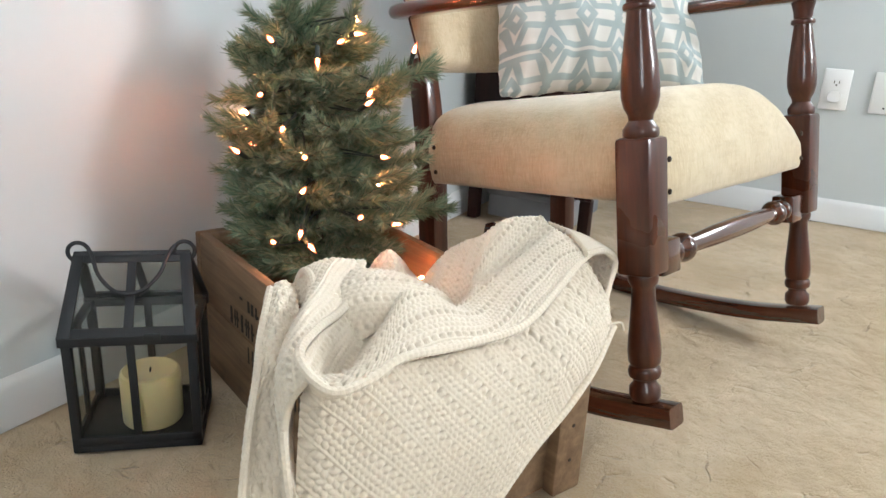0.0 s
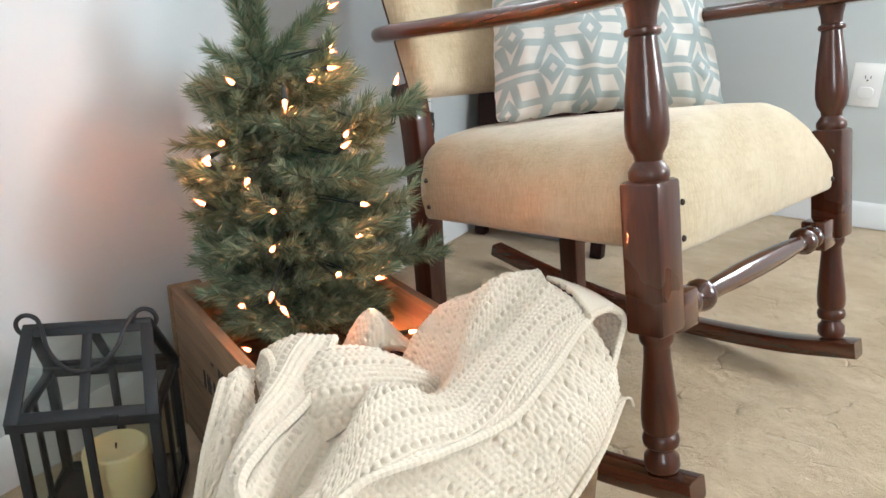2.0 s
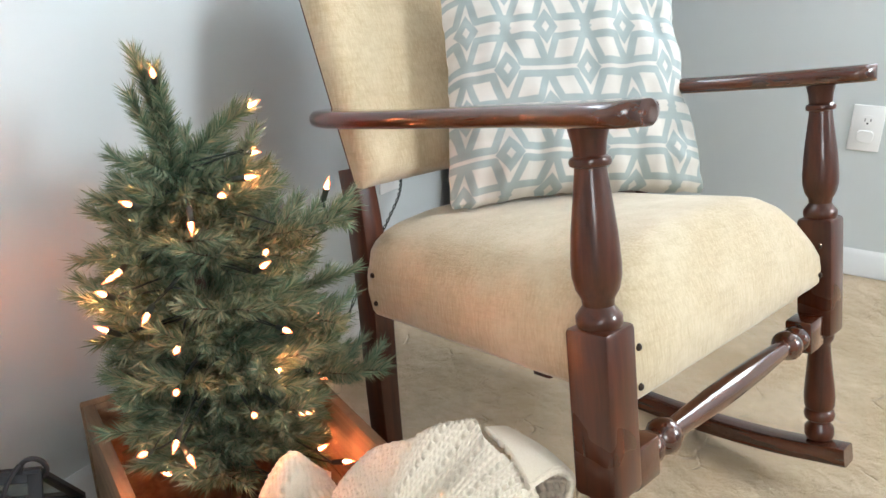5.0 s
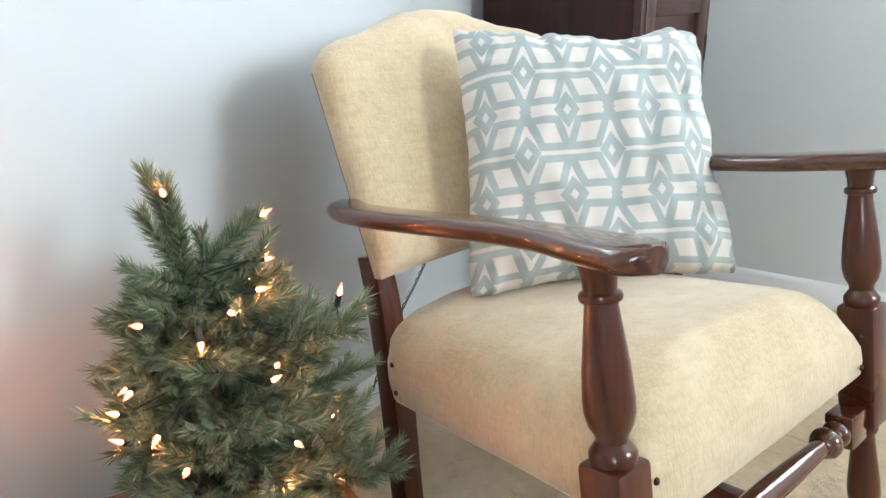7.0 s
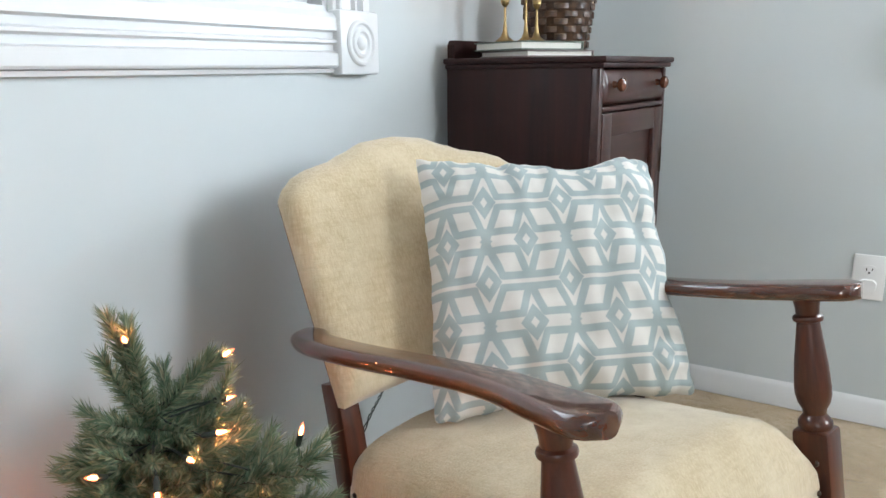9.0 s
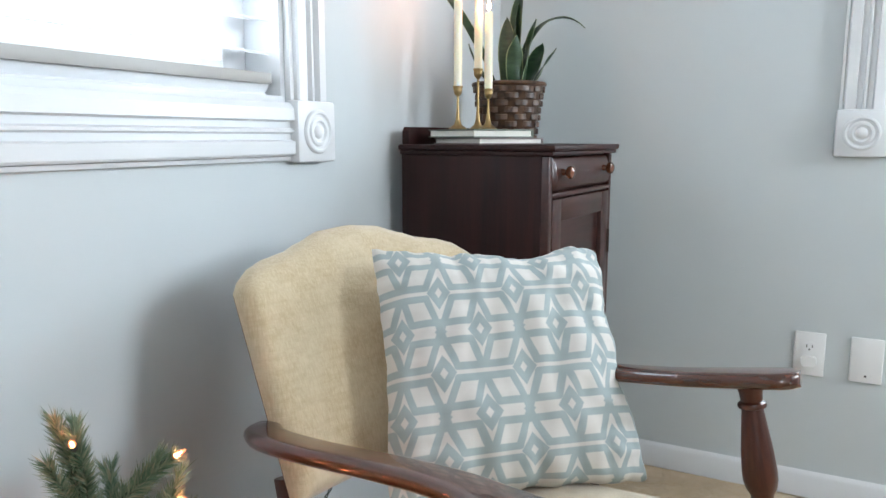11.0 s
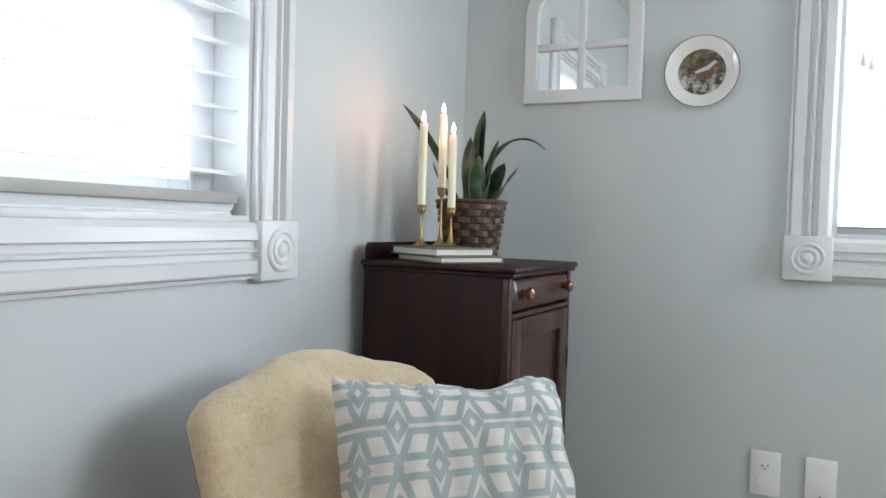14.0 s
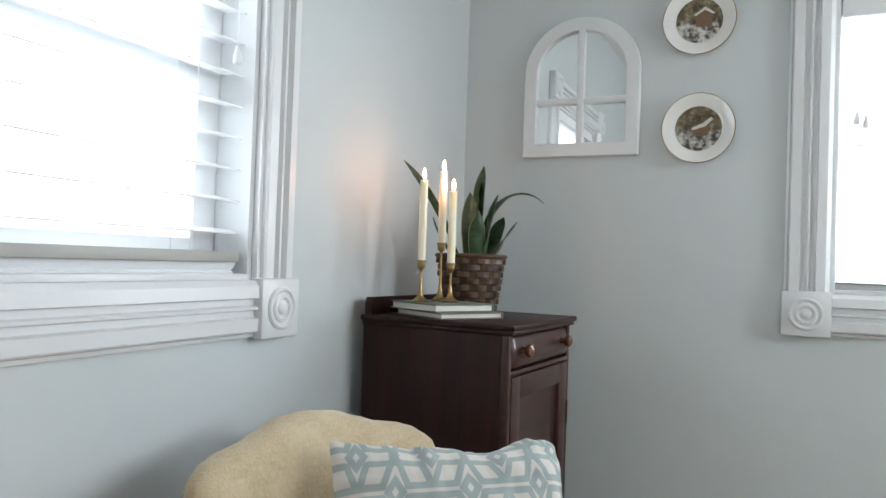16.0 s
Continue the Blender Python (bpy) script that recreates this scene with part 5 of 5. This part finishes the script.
    # roll lying in the valley behind the lip
    knit_sheet("rolled_fold", [[(0.480, -0.045, 0.225), (0.500, -0.005, 0.255), (0.500, 0.030, 0.262), (0.495, 0.080, 0.255), (0.482, 0.118, 0.242), (0.468, 0.137, 0.232)],
                               [(0.450, -0.030, 0.262), (0.468, 0.005, 0.290), (0.475, 0.040, 0.294), (0.475, 0.085, 0.285), (0.472, 0.122, 0.270), (0.462, 0.146, 0.248)],
                               [(0.412, -0.010, 0.270), (0.428, 0.026, 0.297), (0.437, 0.055, 0.297), (0.445, 0.095, 0.288), (0.452, 0.130, 0.270), (0.452, 0.153, 0.246)],
                               [(0.372, 0.015, 0.262), (0.384, 0.044, 0.280), (0.390, 0.070, 0.277), (0.405, 0.105, 0.270), (0.425, 0.140, 0.253), (0.440, 0.158, 0.232)],
                               [(0.352, 0.025, 0.215), (0.358, 0.053, 0.225), (0.365, 0.080, 0.225), (0.385, 0.115, 0.220), (0.410, 0.148, 0.215), (0.432, 0.162, 0.210)]], 120, 120, 0, ob, 0.005, 15)
    # arched fold running out over the corner, its corded edge turning into the hem
    edge = [(0.348, 0.082, 0.205), (0.372, 0.068, 0.268), (0.400, 0.057, 0.298), (0.470, -0.004, 0.285), (0.520, -0.062, 0.292), (0.570, -0.105, 0.301), (0.600, -0.111, 0.293)]
    crest = [(0.332, 0.050, 0.212), (0.358, 0.036, 0.284), (0.385, 0.028, 0.305), (0.440, -0.015, 0.303), (0.500, -0.068, 0.302), (0.550, -0.112, 0.287), (0.588, -0.126, 0.264)]
    outer = [(0.322, 0.012, 0.210), (0.350, 0.002, 0.278), (0.385, -0.005, 0.300), (0.430, -0.028, 0.292), (0.485, -0.070, 0.281), (0.545, -0.116, 0.258), (0.590, -0.134, 0.222)]
    drop = [(0.325, 0.004, 0.190), (0.352, -0.012, 0.250), (0.385, -0.020, 0.266), (0.436, -0.036, 0.262), (0.492, -0.074, 0.250), (0.560, -0.114, 0.222), (0.600, -0.130, 0.175)]
    knit_sheet("arched_fold", [edge, crest, outer, drop], 150, 90, 4, ob, 0.004, 12)
    border(edge[1:-1] + hem, 0.0052, ob, 7)
    border([(0.340, -0.004, 0.245), (0.368, -0.006, 0.285), (0.398, -0.012, 0.300), (0.432, -0.022, 0.295), (0.482, -0.060, 0.282), (0.550, -0.112, 0.262), (0.594, -0.132, 0.225), (0.614, -0.136, 0.150), (0.622, -0.142, 0.080), (0.624, -0.146, 0.008)], 0.0048, ob, 2)
    # outermost strip, hanging past the corner to the carpet
    rim = [(0.385, -0.055, 0.270), (0.420, -0.066, 0.296), (0.470, -0.098, 0.274), (0.520, -0.124, 0.258), (0.560, -0.150, 0.225), (0.590, -0.172, 0.150), (0.605, -0.186, 0.008)]
    deep = [(0.385, -0.040, 0.290), (0.420, -0.052, 0.302), (0.468, -0.078, 0.286), (0.515, -0.105, 0.262), (0.555, -0.132, 0.222), (0.585, -0.152, 0.145), (0.600, -0.162, 0.008)]
    near = [(0.385, -0.022, 0.285), (0.430, -0.040, 0.284), (0.478, -0.062, 0.266), (0.528, -0.092, 0.245), (0.580, -0.120, 0.205), (0.606, -0.134, 0.135), (0.618, -0.142, 0.008)]
    knit_sheet("side_fold", [rim, deep, near], 216, 70, 90, ob, 0.004, 9)
    border(rim, 0.0048, ob, 5)
    # curled corner beside the chair
    flap = [[(0.512, 0.312, 0.302), (0.478, 0.315, 0.316), (0.435, 0.318, 0.318)], [(0.505, 0.355, 0.297), (0.470, 0.360, 0.300), (0.430, 0.355, 0.300)], [(0.510, 0.374, 0.280), (0.478, 0.376, 0.278), (0.440, 0.365, 0.280)],
            [(0.525, 0.350, 0.260), (0.490, 0.360, 0.255), (0.450, 0.350, 0.255)], [(0.548, 0.314, 0.242), (0.510, 0.325, 0.232), (0.465, 0.322, 0.232)]]
    knit_sheet("curled_corner", flap, 110, 120, 30, ob, 0.004, 9)
    border([c[0] for c in flap], 0.0048, ob, 8)
    # end tucked down beside the tree, standing up in a point
    knit_sheet("tucked_end", [[(0.345, 0.100, 0.215), (0.335, 0.150, 0.232), (0.330, 0.205, 0.215)], [(0.305, 0.105, 0.200), (0.285, 0.165, 0.262), (0.282, 0.215, 0.215)],
                              [(0.265, 0.100, 0.150), (0.250, 0.165, 0.215), (0.240, 0.235, 0.160)], [(0.250, 0.090, 0.080), (0.232, 0.165, 0.090), (0.230, 0.240, 0.080)]], 70, 70, 20, ob, 0.008, 21)
    # loose yarn end
    part("yarn_tail", tube(catmull([(0.585, 0.283, 0.240), (0.590, 0.298, 0.243), (0.592, 0.304, 0.232)], 6), 0.0014, 6), YARN, ob)


throw()

# ---- little tree with lights ----
TREE_FOOT, TREE_TOP = Vector((0.255, -1.605, 0.014)), Vector((0.212, -1.648, 0.640))


def tree():
    rnd = random.Random(11)
    ob = thing("christmas_tree", pose(*TREE_FOOT), "small artificial green fir tree standing inside the crate", "tree")
    axis = TREE_TOP - TREE_FOOT
    part("trunk", tube([Vector((0, 0, 0)), axis * 0.5, axis * 0.83], lambda k: 0.011 - 0.007 * k, 10), BARK, ob)
    part("base", box(-0.05, 0.05, -0.05, 0.05, 0.0, 0.012, 0.003), BARK, ob)
    V, F, W = [], [], bmesh.new()

    def needle(p, d, length, width):
        s = d.cross(Vector((rnd.uniform(-1, 1), rnd.uniform(-1, 1), rnd.uniform(-1, 1))))
        s = s.normalized() * width
        k = len(V)
        V.extend([tuple(p - s), tuple(p + s), tuple(p + d * length)])
        F.append((k, k + 1, k + 2))

    def twig(p, d, length, dens, nl, spread):
        """A stem with needles all round; returns its end."""
        pts = [p]
        steps = 6
        cur = d.normalized()
        for _ in range(steps):
            cur = (cur + Vector((rnd.gauss(0, 0.06), rnd.gauss(0, 0.06), rnd.gauss(0.02, 0.05)))).normalized()
            pts.append(pts[-1] + cur * (length / steps))
        tube(pts, lambda k: 0.0016 * (1 - 0.6 * k), 4, bm=W)
        n = int(length * dens)
        for i in range(n):
            q = (i + rnd.random()) / n
            k = min(steps - 1, int(q * steps))
            base = pts[k].lerp(pts[k + 1], q * steps - k)
            ax = (pts[k + 1] - pts[k]).normalized()
            rad = ax.orthogonal().normalized()
            rad.rotate(Matrix.Rotation(rnd.uniform(0, 6.283), 3, ax))
            f = spread * (1.0 - 0.45 * q) * rnd.uniform(0.75, 1.2)
            needle(base, (ax * math.cos(f) + rad * math.sin(f)).normalized(), nl * rnd.uniform(0.75, 1.15), 0.0011)
        return pts

    def bough(p, d, length):
        pts = twig(p, d, length, 2600, 0.024, 0.85)
        n = 4 + int(length / 0.028)
        for i in range(n):
            k = 1 + int((i + rnd.random() * 0.6) / n * 5)
            k = min(5, k)
            ax = (pts[k + 1] - pts[k]).normalized()
            side = ax.cross(Vector((0, 0, 1))).normalized() * (1 if i % 2 else -1)
            dd = (ax * 0.75 + side * rnd.uniform(0.5, 0.9) + Vector((0, 0, rnd.uniform(-0.2, 0.35)))).normalized()
            twig(pts[k], dd, rnd.uniform(0.045, 0.075) * (1.15 - 0.4 * k / 6), 2900, 0.023, 0.85)

    def reach(z):
        pts = ((0.10, 0.10), (0.19, 0.130), (0.26, 0.178), (0.36, 0.170), (0.44, 0.135), (0.50, 0.085), (0.54, 0.050), (0.64, 0.04))
        for (a, r0), (b, r1) in zip(pts, pts[1:]):
            if z <= b:
                return r0 + (r1 - r0) * max(0, (z - a) / (b - a))
        return 0.04

    levels = (0.19, 0.215, 0.25, 0.29, 0.335, 0.38, 0.42, 0.46, 0.495)
    for li, z in enumerate(levels):
        n = 11 - int(li * 0.7)
        for i in range(n):
            az = 2 * math.pi * (i + rnd.uniform(-0.25, 0.25)) / n + li * 0.8
            r = reach(z) * rnd.uniform(0.78, 1.12)
            up = -0.08 + 0.55 * li / len(levels) + rnd.uniform(-0.12, 0.12)
            p = axis * ((z - TREE_FOOT.z) / axis.z)
            d = Vector((math.cos(az), math.sin(az), up))
            r *= 1.0 - 0.26 * max(0.0, -0.62 * math.cos(az) - 0.78 * math.sin(az))
            if p.x + TREE_FOOT.x + d.x * r < 0.03:
                r *= 0.75
            bough(p, d, r)
    # forked top: a leader leaning one way, a shorter tip the other, one long low branch out to the side
    top = axis * 0.85
    for d, l in (((-0.10, -0.11, 1.0), 0.142), ((-0.06, -0.15, 1.0), 0.122), ((-0.15, -0.06, 1.0), 0.125), ((-0.20, -0.20, 0.9), 0.105), ((0.42, 0.52, 0.60), 0.116), ((0.38, 0.55, 0.54), 0.105), ((0.25, -0.5, 0.25), 0.07), ((-0.5, 0.2, 0.2), 0.06), ((-0.45, -0.55, 0.15), 0.07), ((0.5, 0.1, 0.0), 0.06), ((0.1, 0.6, 0.05), 0.06)):
        twig(top - Vector((0, 0, 0.008)), Vector(d), l, 5200, 0.023, 1.05)
    for h in (0.80, 0.74):
        for k in range(5):
            a = k * 1.257 + h * 9
            twig(axis * h, Vector((math.cos(a), math.sin(a), 0.5)), 0.05, 3600, 0.022, 0.85)
    for z, tip in ((0.43, (0.392, -1.515, 0.468)), (0.24, (0.420, -1.510, 0.285)), (0.47, (0.270, -1.570, 0.56))):
        p = axis * ((z - TREE_FOOT.z) / axis.z)
        d = Vector(tip) - TREE_FOOT - p
        bough(p, d, d.length)
    me = arrays("crown", V, F)
    part("crown", me, NEEDLES, ob, "dense green needles with frosted tips")
    part("stem", W, BARK, ob)


tree()


def light_string():
    """Warm miniature lamps on a dark green cord, wound through the tree."""
    ob = thing("string_lights", pose(0, 0, 0), "string of small lit warm-white lights wound round the tree", "string lights")
    spots = ((0.234, -1.667, 0.656), (0.275, -1.574, 0.613), (0.274, -1.575, 0.560), (0.303, -1.616, 0.541), (0.308, -1.658, 0.531), (0.301, -1.696, 0.512),
             (0.253, -1.731, 0.530), (0.355, -1.534, 0.515), (0.338, -1.627, 0.459), (0.341, -1.638, 0.446), (0.251, -1.754, 0.462), (0.236, -1.765, 0.435),
             (0.289, -1.755, 0.422), (0.318, -1.746, 0.385), (0.371, -1.640, 0.376), (0.383, -1.668, 0.343), (0.200, -1.745, 0.374), (0.323, -1.760, 0.339),
             (0.381, -1.707, 0.302), (0.403, -1.659, 0.286), (0.299, -1.790, 0.272), (0.331, -1.772, 0.290), (0.341, -1.768, 0.272), (0.185, -1.715, 0.43),
             # the rest are unseen, added for glow on wall, crate inside and seat
             (0.145, -1.65, 0.36), (0.155, -1.60, 0.45), (0.17, -1.68, 0.48), (0.13, -1.58, 0.30), (0.165, -1.68, 0.29),
             (0.31, -1.62, 0.13), (0.37, -1.67, 0.15), (0.20, -1.69, 0.14), (0.42, -1.73, 0.12), (0.42, -1.605, 0.19), (0.36, -1.58, 0.17), (0.48, -1.645, 0.18), (0.335, -1.545, 0.34), (0.345, -1.56, 0.27))
    bulb = mesh_of("bulb", lathe([(0.0022, 0), (0.0032, 0.002), (0.0036, 0.005), (0.0029, 0.0095), (0.0014, 0.014), (0.0003, 0.018)], 10))
    core = mesh_of("filament", lathe([(0.0003, 0.0012), (0.0014, 0.003), (0.0015, 0.006), (0.0011, 0.009), (0.0003, 0.0125)], 8))
    socket = mesh_of("socket", lathe([(0.0018, -0.016), (0.0034, -0.013), (0.0036, -0.002), (0.0042, 0.0), (0.0040, 0.002)], 10))
    rnd = random.Random(3)
    ends = []
    for p in spots:
        out = Vector((p[0] - 0.235, p[1] + 1.625, 0)).normalized()
        d = (out + Vector((rnd.uniform(-0.5, 0.5), rnd.uniform(-0.5, 0.5), rnd.uniform(-0.6, 0.9)))).normalized()
        if p[2] == 0.656:
            d = Vector((0.5, -0.45, 0.55)).normalized()
        if p[2] == 0.613:
            d = Vector((0.45, 0.45, 0.35)).normalized()
        if p[2] in (0.512,):
            d = Vector((0.1, -0.1, -1))
        if p[2] in (0.515,):
            d = Vector((0.25, 0.1, 1))
        m = Matrix.Translation(p) @ d.to_track_quat("Z", "Y").to_matrix().to_4x4()
        s = part("socket", socket, CORD, ob, m=m)
        part("bulb", bulb, BULB_GLASS, s, "lit warm bulb")
        part("filament", core, BULB, s, "glowing filament")
        ends.append(Vector(p) - d * 0.016)
    ends.sort(key=lambda p: -p.z)
    pts = []
    for a, b in zip(ends, ends[1:]):
        c = (a + b) / 2
        ax = TREE_FOOT.lerp(TREE_TOP, (c.z - TREE_FOOT.z) / (TREE_TOP.z - TREE_FOOT.z))
        if a.z > 0.625:
            pts += [a, Vector((0.212, -1.649, 0.615)), Vector((0.2185, -1.6416, 0.565)), Vector((0.245, -1.61, 0.575))]
        elif a.z > 0.575:
            pts += [a, Vector((0.2185, -1.6416, 0.545))]
        else:
            pts += [a, c.lerp(ax, 0.75)]
        if pts[-2].x > 0.345 and a.z > 0.48:
            pts.insert(-1, Vector((0.340, -1.545, 0.455)))
        if b.x > 0.345 and b.z > 0.48:
            pts.append(Vector((0.345, -1.543, 0.458)))
    pts.append(ends[-1])
    part("cord", tube(catmull(pts, 4), 0.0014, 5), CORD, ob)
    # lead to the wall socket, two wires twisted
    lead = catmull([(0.22, -1.56, 0.30), (0.17, -1.48, 0.21), (0.10, -1.33, 0.09), (0.045, -1.17, 0.045), (0.030, -1.085, 0.085), (0.028, -0.99, 0.200), (0.028, -0.935, 0.247),
                    (0.030, -0.888, 0.300), (0.034, -0.884, 0.340), (0.028, -0.884, 0.352)], 14)
    for ph in (0, math.pi):
        tw = []
        for k, p in enumerate(lead):
            a = k * 0.95 + ph
            tw.append((p[0] + 0.0022 * math.cos(a), p[1] + 0.0014 * math.cos(a), p[2] + 0.0022 * math.sin(a)))
        part("lead", tube(tw, 0.0015, 5), CORD, ob)
    part("plug", box(0.008, 0.030, -0.896, -0.872, 0.338, 0.364, 0.003), CORD, ob)


light_string()

# ---- lantern ----
LANTERN = Matrix.Translation((0.133, -2.003, 0)) @ Matrix(((0.769, -0.640, 0, 0), (0.640, 0.769, 0, 0), (0, 0, 1, 0), (0, 0, 0, 1)))


def lantern():
    W, D, E, T = 0.163, 0.134, 0.167, 0.256
    b = 0.0115
    ob = thing("lantern", LANTERN, "black metal house-shaped candle lantern with glass panes, on carpet", "lantern")
    part("base", box(0, W, 0, D, 0, 0.010, 0.001), IRON, ob)
    part("base_rim", box(0, W, 0, 0.004, 0.010, 0.022, 0.001), IRON, ob)
    part("base_rim", box(0, W, D - 0.004, D, 0.010, 0.022, 0.001), IRON, ob)
    for x in (0, W - b):
        for y in (0, D - b):
            part("corner_post", box(x, x + b, y, y + b, 0.0, E, 0.001), IRON, ob)
    for y in (0.002, D - 0.0075):
        part("mullion", box(W / 2 - 0.005, W / 2 + 0.005, y, y + 0.0055, 0.01, E, 0.001), IRON, ob)
    for x in (0.002, W - 0.0075):
        part("mullion", box(x, x + 0.0055, D / 2 - 0.005, D / 2 + 0.005, 0.01, E, 0.001), IRON, ob)
        part("eave_rail", box(x - 0.002, x + 0.0075, b, D - b, E - 0.010, E, 0.001), IRON, ob)
        part("base_rim", box(x - 0.001, x + 0.004, b, D - b, 0.010, 0.022, 0.001), IRON, ob)
    for y in (-0.003, D - 0.007):
        part("eave_rail", box(-0.003, W + 0.003, y, y + 0.010, E - 0.011, E + 0.002, 0.001), IRON, ob)
    # roof frame: two slopes of glass in flat bars
    run, rise = D / 2 + 0.002, T - E
    ang = math.degrees(math.atan2(rise, run))
    ln = math.hypot(run, rise)

    def drawn(bm):
        for v in bm.verts:
            v.co.x = W / 2 + (v.co.x - W / 2) * (1 - 0.14 * v.co.y / ln)
        return bm
    for k, m in ((0, pose(0, -0.002, E, ang, 0, 0)), (1, pose(W, D + 0.002, E, ang, 0, 180))):
        sl = part("roof_frame", drawn(box(-0.003, 0.013, 0, ln, -0.002, 0.003, 0.0008)), IRON, ob, m=m)
        part("roof_bar", drawn(box(W - 0.013, W + 0.003, 0, ln, -0.002, 0.003, 0.0008)), IRON, sl)
        part("roof_bar", drawn(box(W / 2 - 0.006, W / 2 + 0.006, 0.010, ln - 0.010, -0.002, 0.0028, 0.0008)), IRON, sl)
        part("roof_bar", drawn(box(0.013, W - 0.013, 0, 0.013, -0.002, 0.003, 0.0008)), IRON, sl)
        part("roof_bar", drawn(box(0.013, W - 0.013, ln - 0.012, ln, -0.002, 0.003, 0.0008)), IRON, sl)
        part("roof_pane", drawn(box(0.010, W - 0.010, 0.010, ln - 0.010, -0.0005, 0.0008)), PANE, sl, smooth=False)
    part("ridge", tube([(0.010, D / 2, T), (W - 0.010, D / 2, T)], 0.0045, 8), IRON, ob)
    part("latch", box(W * 0.62, W * 0.74, -0.006, -0.002, E - 0.004, E + 0.005, 0.001), IRON, ob)
    # panes
    part("pane", box(b, W - b, 0.004, 0.0055, 0.022, E - 0.010), PANE, ob, smooth=False)
    part("pane", box(b, W - b, D - 0.0055, D - 0.004, 0.022, E - 0.010), PANE, ob, smooth=False)
    part("pane", box(0.004, 0.0055, b, D - b, 0.022, E - 0.010), PANE, ob, smooth=False)
    part("pane", box(W - 0.0055, W - 0.004, b, D - b, 0.022, E - 0.010), PANE, ob, smooth=False)
    for x in (0.001, W - 0.003):
        bm = bmesh.new()
        v = [bm.verts.new((x + dx + (0.011 if z > E + 0.01 else 0) * (1 if x < W / 2 else -1), y, z)) for dx in (0, 0.0015) for y, z in ((0.004, E + 0.002), (D - 0.004, E + 0.002), (D / 2, T - 0.006))]
        bm.faces.new(v[:3]), bm.faces.new(v[3:])
        for i in range(3):
            bm.faces.new((v[i], v[(i + 1) % 3], v[3 + (i + 1) % 3], v[3 + i]))
        bmesh.ops.recalc_face_normals(bm, faces=bm.faces)
        part("gable_pane", bm, PANE, ob, smooth=False)
    # handle: a bail hung from two curled ends, fallen to the front
    y = D / 2
    for x, s in ((0.016, 1), (W - 0.016, -1)):
        loop = [(x + 0.013 * math.cos(a) * s, y - 0.002, T + 0.004 + 0.013 * math.sin(a)) for a in np.linspace(-0.6, 4.9, 22)]
        part("curl", tube(loop, 0.0028, 8, up=(0, 1, 0)), IRON, ob)
    bail = catmull([(0.028, y - 0.004, T + 0.012), (0.036, y - 0.016, T + 0.002), (0.044, y - 0.030, T - 0.017), (0.062, y - 0.043, T - 0.033), (W / 2, y - 0.047, T - 0.038),
                    (W - 0.062, y - 0.043, T - 0.033), (W - 0.044, y - 0.030, T - 0.017), (W - 0.036, y - 0.016, T + 0.002), (W - 0.028, y - 0.004, T + 0.012)], 6)
    part("handle", tube(bail, 0.0026, 8), IRON, ob)
    # pillar candle inside
    c = thing("pillar_candle", LANTERN @ pose(0.090, 0.066, 0.0105), "cream unlit pillar candle inside the lantern", "candle")
    part("wax", lathe([(0.039, 0), (0.0405, 0.003), (0.0405, 0.068), (0.039, 0.074), (0.036, 0.076), (0.028, 0.073), (0.01, 0.071), (0.001, 0.071)], 36), CREAM_WAX, c)
    part("wick", tube([(0, 0, 0.070), (0.001, 0.001, 0.078)], 0.0011, 6, up=(0, 1, 0)), WICK, c)


lantern()


def storage_box():
    ob = thing("storage_box", pose(0.075, -0.60, 0, 0, 0, 0), "low grey storage box on the carpet beneath the cabinet", "box")
    part("tray", box(0, 0.26, 0, 0.26, 0, 0.066, 0.006), GREY_BOX, ob)
    part("lid", box(-0.004, 0.264, -0.004, 0.264, 0.066, 0.086, 0.004), GREY_BOX, ob)


storage_box()
